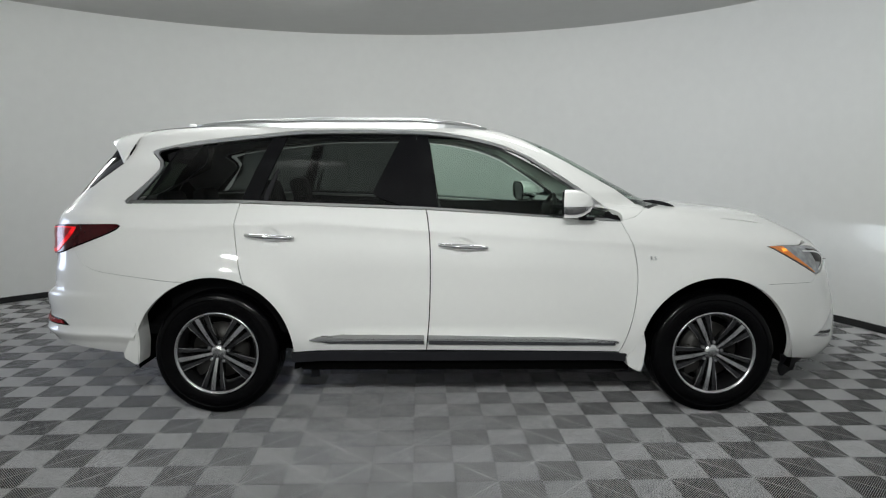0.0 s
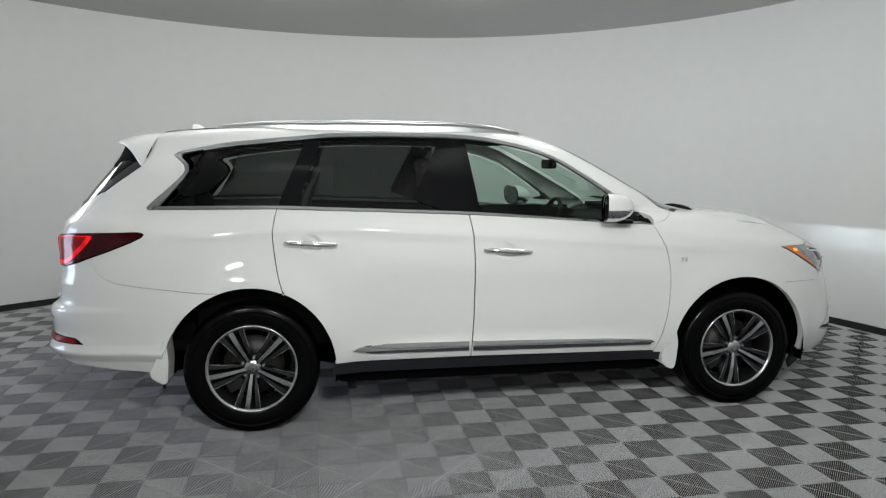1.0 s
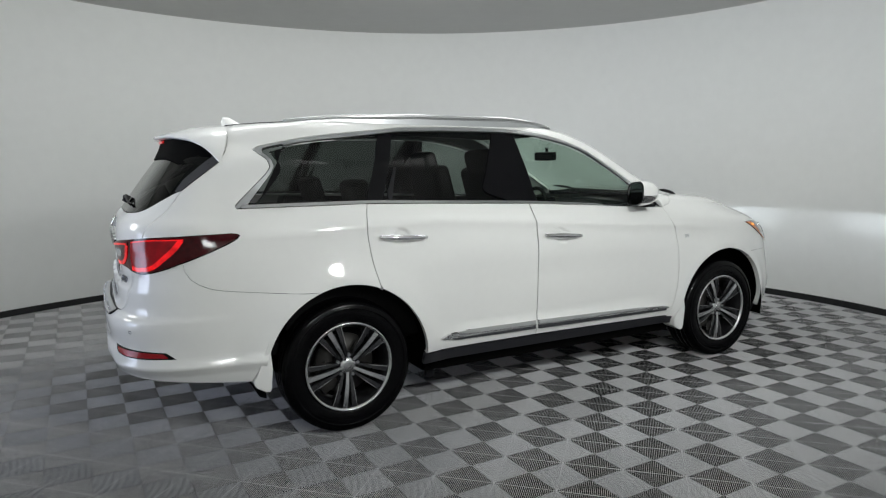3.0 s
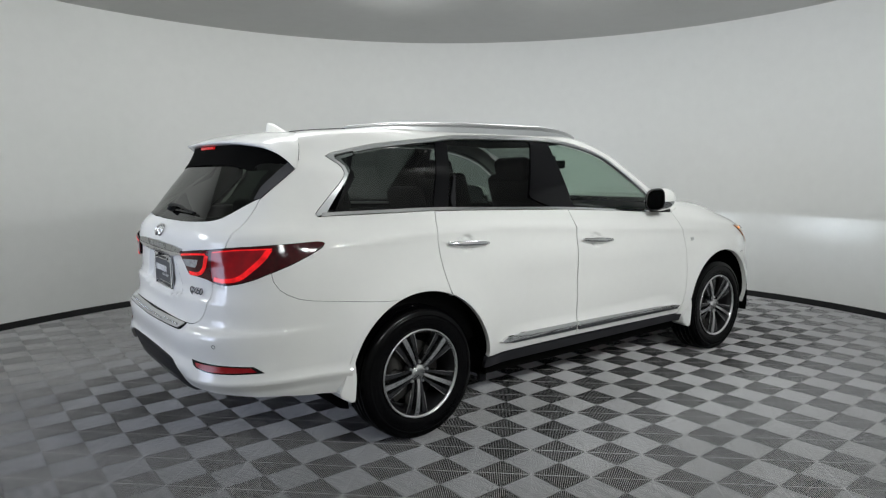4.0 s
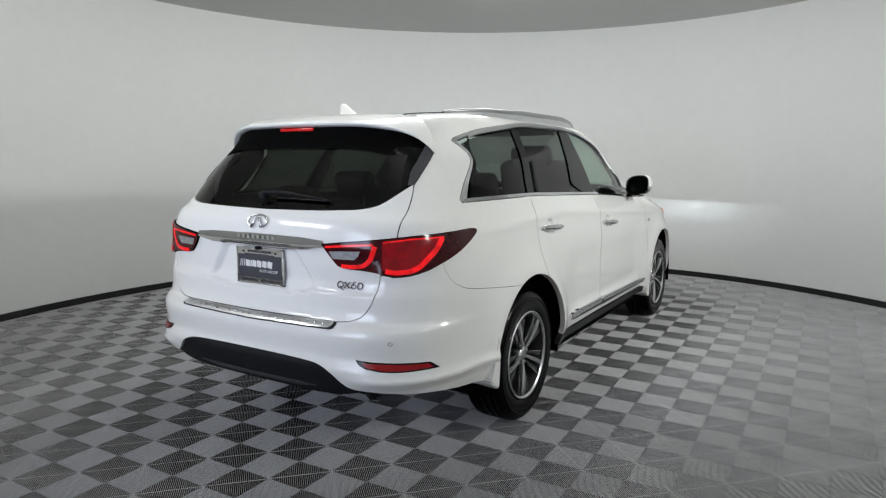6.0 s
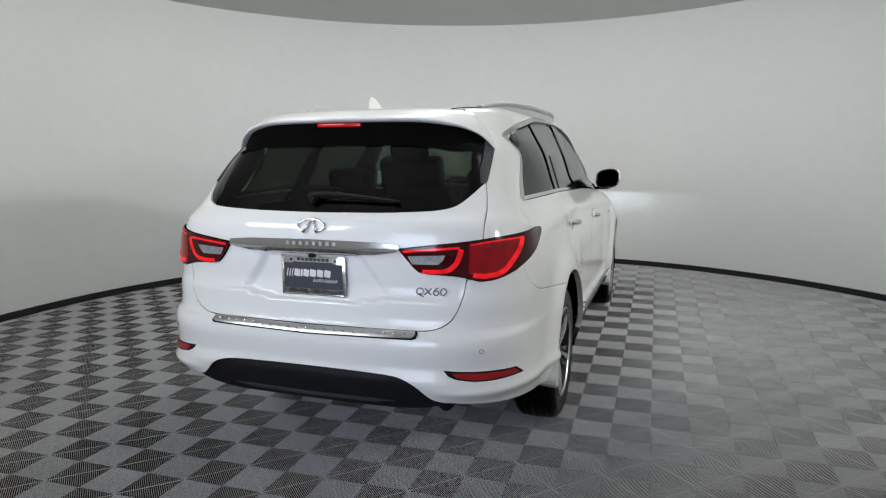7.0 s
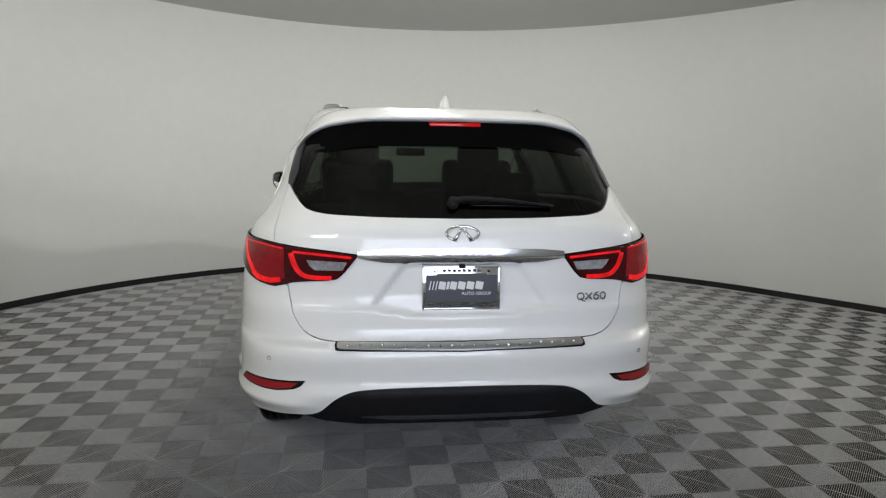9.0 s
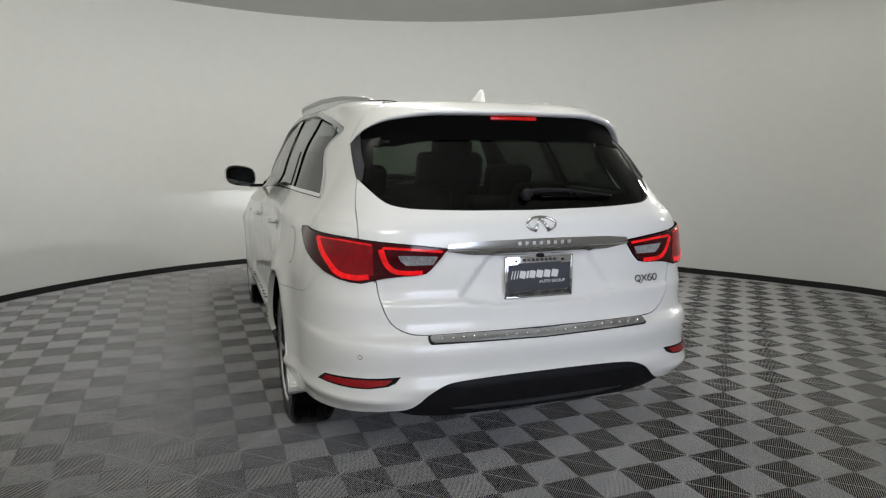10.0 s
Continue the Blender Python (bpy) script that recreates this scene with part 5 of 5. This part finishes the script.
# wheel housings and underbody
for hx in (-HUB_X, HUB_X):
    for s in (-1, 1):
        v, f = [], []
        n = 22
        for i in range(n + 1):
            a = radians(-12 + 204 * i / n)
            for r, y in ((ARCH + 0.004, 0.930), (ARCH + 0.03, 0.88), (ARCH + 0.03, 0.56), (0.06, 0.56)):
                v.append((hx + r * math.cos(a), s * y, HUB_Z + r * math.sin(a)))
        for i in range(n):
            for k in range(3):
                f.append((i * 4 + k, i * 4 + k + 1, (i + 1) * 4 + k + 1, (i + 1) * 4 + k))
        link_mesh("wheel_housing", v, f, DARKVOID, car, "black wheel housing")
bm = bmesh.new()
add_box(bm, -0.98, 0.98, -0.86, 0.86, 0.24, 0.40, 0.02)
add_box(bm, -2.38, -0.98, -0.55, 0.55, 0.34, 0.46, 0.02)
add_box(bm, 0.98, 2.25, -0.55, 0.55, 0.22, 0.46, 0.02)
add_box(bm, -2.40, -1.95, -0.66, 0.66, 0.38, 0.46, 0.02)
part("underbody", bm, DARKVOID, car, "black underbody")
bm = bmesh.new()
add_box(bm, -0.93, -0.88, -0.80, -0.77, 0.18, 0.26, 0.005)
part("jack_bracket", bm, PLASTIC, car, "small black bracket")

# ---- cabin ----
bm = bmesh.new()
add_box(bm, -2.30, 1.20, -0.76, 0.76, 0.44, 0.50)
for s in (-1, 1):
    add_box(bm, -1.75, 0.95, s * 0.7775 - 0.0225, s * 0.7775 + 0.0225, 0.46, 1.165, 0.015)
    add_box(bm, -2.20, -1.74, s * 0.66 - 0.0225, s * 0.66 + 0.0225, 0.46, 1.150, 0.015)
part("cabin_trim", bm, INTERIOR, car, "black cabin floor and door linings")
bm = bmesh.new()
add_box(bm, 0.72, 1.20, -0.76, 0.76, 0.62, 1.130, 0.06)
add_box(bm, 0.66, 0.80, 0.20, 0.60, 1.02, 1.170, 0.04)
part("dashboard", bm, INTERIOR, car, "black dashboard with instrument hood")
wheel_pts = [(0.66 + 0.06 * math.sin(2 * math.pi * i / 32), 0.38 + 0.185 * math.cos(2 * math.pi * i / 32), 1.06 + 0.170 * math.sin(2 * math.pi * i / 32)) for i in range(33)]
v, f = tube(wheel_pts, 0.016, 8)
sw = link_mesh("steering_wheel", v, f, LEATHER, car, "black steering wheel")
bm = bmesh.new()
add_box(bm, 0.645, 0.685, 0.21, 0.55, 1.045, 1.075, 0.008)
add_box(bm, 0.645, 0.70, 0.32, 0.44, 1.00, 1.10, 0.015)
part("steering_hub", bm, INTERIOR, sw)
bm = bmesh.new()
add_box(bm, 0.50, 0.54, -0.12, 0.12, 1.460, 1.525, 0.015)
add_box(bm, 0.525, 0.545, -0.008, 0.008, 1.51, 1.560, 0.004)
part("cabin_mirror", bm, INTERIOR, car, "black cabin mirror")


def puff(bm, x0, x1, y0, y1, z0, z1, r, m=None):
    vs = add_box(bm, x0, x1, y0, y1, z0, z1, 0.0)
    es = list({e for v in vs for e in v.link_edges})
    out = bmesh.ops.bevel(bm, geom=es, offset=r, segments=4, affect="EDGES", profile=0.5)
    if m is not None:
        bmesh.ops.transform(bm, matrix=m, verts=bm.verts)


def seat(x, y, w, top_z, name):
    st = empty(name, car)
    tagged(st, "black leather car seat")
    lean = Matrix.Translation((x, y, 0.80)) @ Matrix.Rotation(radians(-16), 4, "Y")
    bm = bmesh.new()
    puff(bm, x - 0.05, x + 0.47, y - w / 2, y + w / 2, 0.66, 0.84, 0.05)
    part("cushion", bm, LEATHER, st)
    bm = bmesh.new()
    puff(bm, -0.09, 0.05, -w / 2, w / 2, -0.02, top_z - (0.86 if top_z > 1.4 else 0.95), 0.045, lean)
    part("backrest", bm, LEATHER, st)
    bm = bmesh.new()
    puff(bm, -0.085, 0.02, -0.15, 0.15, top_z - 0.93, top_z - 0.745, 0.042, lean)
    part("headrest", bm, LEATHER, st)
    for k in (-0.05, 0.05):
        bm = bmesh.new()
        add_box(bm, -0.036, -0.026, k - 0.005, k + 0.005, top_z - 0.97, top_z - 0.90, 0.0, lean)
        part("headrest_post", bm, CHROME, st)


seat(-0.10, -0.43, 0.50, 1.515, "front_seat")
seat(-0.10, 0.43, 0.50, 1.515, "front_seat")
seat(-1.05, -0.46, 0.50, 1.330, "middle_seat")
seat(-1.05, 0.46, 0.50, 1.330, "middle_seat")
seat(-1.75, -0.32, 0.46, 1.250, "third_row_seat")
seat(-1.75, 0.32, 0.46, 1.250, "third_row_seat")

# ---- the round booth ----
WALL_R = spline((-120, -95, -85, -76, -62, -45, 0, 60, 90, 115, 132, 148, 160, 175, 240), (5.10, 5.06, 4.92, 4.66, 4.42, 4.36, 4.46, 4.36, 4.32, 4.42, 4.58, 4.78, 4.96, 5.10, 5.10))


def wall_point(deg, out=0.0):
    d = (deg + 120) % 360 - 120
    r = float(WALL_R(d)) + out
    return ROOM[0] + r * math.cos(radians(deg)), ROOM[1] + r * math.sin(radians(deg))


WALLPAINT = material("pale_grey_wall_paint", (0.77, 0.775, 0.765), 0.85, grain=0.025, scale=9, bump=0.06)
CEILPAINT = material("grey_ceiling_paint", (0.60, 0.60, 0.59), 0.9, grain=0.03, scale=7, bump=0.06)
SKIRTING = material("black_skirting", (0.010, 0.010, 0.011), 0.55)
TILE = material("grey_ribbed_plastic", (0.64, 0.64, 0.648), 0.55, grain=0.10, scale=60, spec=0.06)
# base is near-black: the shade between the ribs is put into its colour
TILEBASE = material("groove_shade_base", (0.004, 0.004, 0.004), 0.8, grain=0.15, scale=30, spec=0.1)

# floor tiles differ a little from piece to piece
nt = TILE.node_tree
info = nt.nodes.new("ShaderNodeObjectInfo")
rng = nt.nodes.new("ShaderNodeMapRange")
rng.inputs["To Min"].default_value, rng.inputs["To Max"].default_value = 0.93, 1.07
nt.links.new(info.outputs["Random"], rng.inputs["Value"])
vary = nt.nodes.new("ShaderNodeVectorMath")
vary.operation = "SCALE"
bsdf = nt.nodes["Principled BSDF"]
old = bsdf.inputs["Base Color"].links[0].from_socket
nt.links.new(old, vary.inputs[0])
nt.links.new(rng.outputs[0], vary.inputs["Scale"])
nt.links.new(vary.outputs[0], bsdf.inputs["Base Color"])

SEG = 180


def ring_wall(name, z0, z1, inner, outer, mat):
    v, f = [], []
    for i in range(SEG):
        d = 360 * i / SEG
        a, b = wall_point(d, inner), wall_point(d, outer)
        v += [(*a, z0), (*a, z1), (*b, z1), (*b, z0)]
    for i in range(SEG):
        j = (i + 1) % SEG
        for k in range(4):
            q = (k + 1) % 4
            f.append((i * 4 + k, j * 4 + k, j * 4 + q, i * 4 + q))
    ob = link_mesh(name, v, f, mat, None, "", True)
    bm = bmesh.new()
    bm.from_mesh(ob.data)
    bmesh.ops.recalc_face_normals(bm, faces=bm.faces)
    for e in bm.edges:
        if len(e.link_faces) == 2 and e.calc_face_angle(0) > 0.6:
            e.smooth = False
    bm.to_mesh(ob.data)
    bm.free()
    return ob


def disc(name, z, thick, grow, mat):
    bm = bmesh.new()
    vs = [bm.verts.new((*wall_point(360 * i / SEG, grow), z)) for i in range(SEG)]
    bm.faces.new(vs)
    r = bmesh.ops.extrude_face_region(bm, geom=bm.faces[:])
    bmesh.ops.translate(bm, vec=(0, 0, thick), verts=[v for v in r["geom"] if isinstance(v, bmesh.types.BMVert)])
    return part(name, bm, mat, smooth=False)


tagged(ring_wall("wall_round", -0.05, CEIL + 0.02, 0.0, 0.15, WALLPAINT), "pale grey painted curved booth wall", "wall", kind="structure")
tagged(ring_wall("baseboard", 0.0, 0.062, -0.022, -0.002, SKIRTING), "black skirting along the curved wall", "skirting", kind="structure")
tagged(disc("ceiling", CEIL, 0.12, 0.14, CEILPAINT), "plain grey round ceiling", "ceiling", kind="structure")
floor = tagged(disc("floor", -0.020, -0.08, 0.14, TILEBASE), "grey interlocking ribbed plastic tile floor", "floor", kind="structure")

# one tile: two by two squares, each with a spine on its diagonal and ribs across it
CELL = Matrix(((0.19979, -0.00466, 0, -1.09197), (0.00466, 0.19979, 0, -1.39524), (0, 0, 1, 0), (0, 0, 0, 1)))


def tile_mesh():
    v, f = [], []

    def bar(p, q, half, z0, z1):
        p, q = Vector((*p, 0)), Vector((*q, 0))
        d = (q - p).normalized()
        n = Vector((-d.y, d.x, 0)) * half
        o = len(v)
        for c in (p - n, p + n, q + n, q - n):
            v.append((c.x, c.y, z1))
        for c in (p - n, p + n, q + n, q - n):
            v.append((c.x, c.y, z0))
        f.extend([(o + 3, o + 2, o + 1, o), (o, o + 1, o + 5, o + 4), (o + 1, o + 2, o + 6, o + 5), (o + 2, o + 3, o + 7, o + 6), (o + 3, o, o + 4, o + 7)])

    RIBS = 33
    for i in range(2):
        for j in range(2):
            even = (i + j) % 2 == 0
            a = Vector((i, j)) if even else Vector((i + 1, j))
            b = Vector((i + 1, j + 1)) if even else Vector((i, j + 1))
            d = (b - a) / RIBS
            n = Vector((-d.y, d.x)).normalized()
            for k in range(RIBS):
                c = a + d * (k + 0.5)
                t = (k + 0.5) / RIBS
                h = (min(t, 1 - t)) * math.sqrt(2) * 0.985
                bar(c - n * h, c + n * h, d.length * 0.074, -0.0023, 0.0)
            bar(a, b, 0.0026, -0.0023, -0.0004)
    me = bpy.data.meshes.new("tile")
    me.from_pydata([(CELL.to_2x2() @ Vector(p[:2])).to_tuple() + (p[2],) for p in v], [], f)
    me.materials.append(TILE)
    return me


tile_data = tile_mesh()
spots = []
for m in range(-16, 28):
    for n in range(-16, 28):
        c = CELL @ Vector((2 * m + 1, 2 * n + 1, 0))
        dx, dy = c.x - ROOM[0], c.y - ROOM[1]
        deg = math.degrees(math.atan2(dy, dx))
        d = (deg + 120) % 360 - 120
        if math.hypot(dx, dy) < float(WALL_R(d)) + 0.16:
            # nearness to the stretch of floor round the car's right side and tail
            near = min(math.hypot(c.x - x, c.y - y) for x, y in ((-0.5, -2.2), (-2.0, -2.2), (-2.9, -1.2), (-3.2, 0.0), (-2.6, 1.2)))
            spots.append((near, 2 * m, 2 * n))
spots.sort()
for _, m, n in spots[:300]:
    ob = new("tile", tile_data)
    ob.parent = floor
    o = CELL @ Vector((m, n, 0))
    ob.location = (o.x, o.y, 0)
vv, ff = [], []
base = np.array([t.co for t in tile_data.vertices])
quads = [tuple(p.vertices) for p in tile_data.polygons]
for _, m, n in spots[300:]:
    o = CELL @ Vector((m, n, 0))
    k = len(vv) and sum(len(a) for a in vv)
    vv.append(base + (o.x, o.y, 0))
    ff += [tuple(i + k for i in q) for q in quads]
if vv:
    rest = link_mesh("tile_field", np.concatenate(vv), ff, TILE, floor, "grey ribbed floor tiles", smooth=False)
    tagged(rest, kind="stuff")

# bright snap pins at some of the tile corners
PIN = material("snap_pin_plastic", (0.75, 0.75, 0.74), 0.25)
v, f = [], []
rnd = random.Random(5)
for _, m, n in spots:
    if rnd.random() < 0.22:
        o = CELL @ Vector((m, n, 0))
        s0 = len(v)
        for k in range(6):
            a = 2 * math.pi * k / 6
            v.append((o.x + 0.0045 * math.cos(a), o.y + 0.0045 * math.sin(a), 0.0008))
        v.append((o.x, o.y, 0.0034))
        f += [(s0 + k, s0 + (k + 1) % 6, s0 + 6) for k in range(6)]
pins = link_mesh("snap_pins", v, f, PIN, floor, "small bright snap pins between tiles")
tagged(pins, kind="stuff")
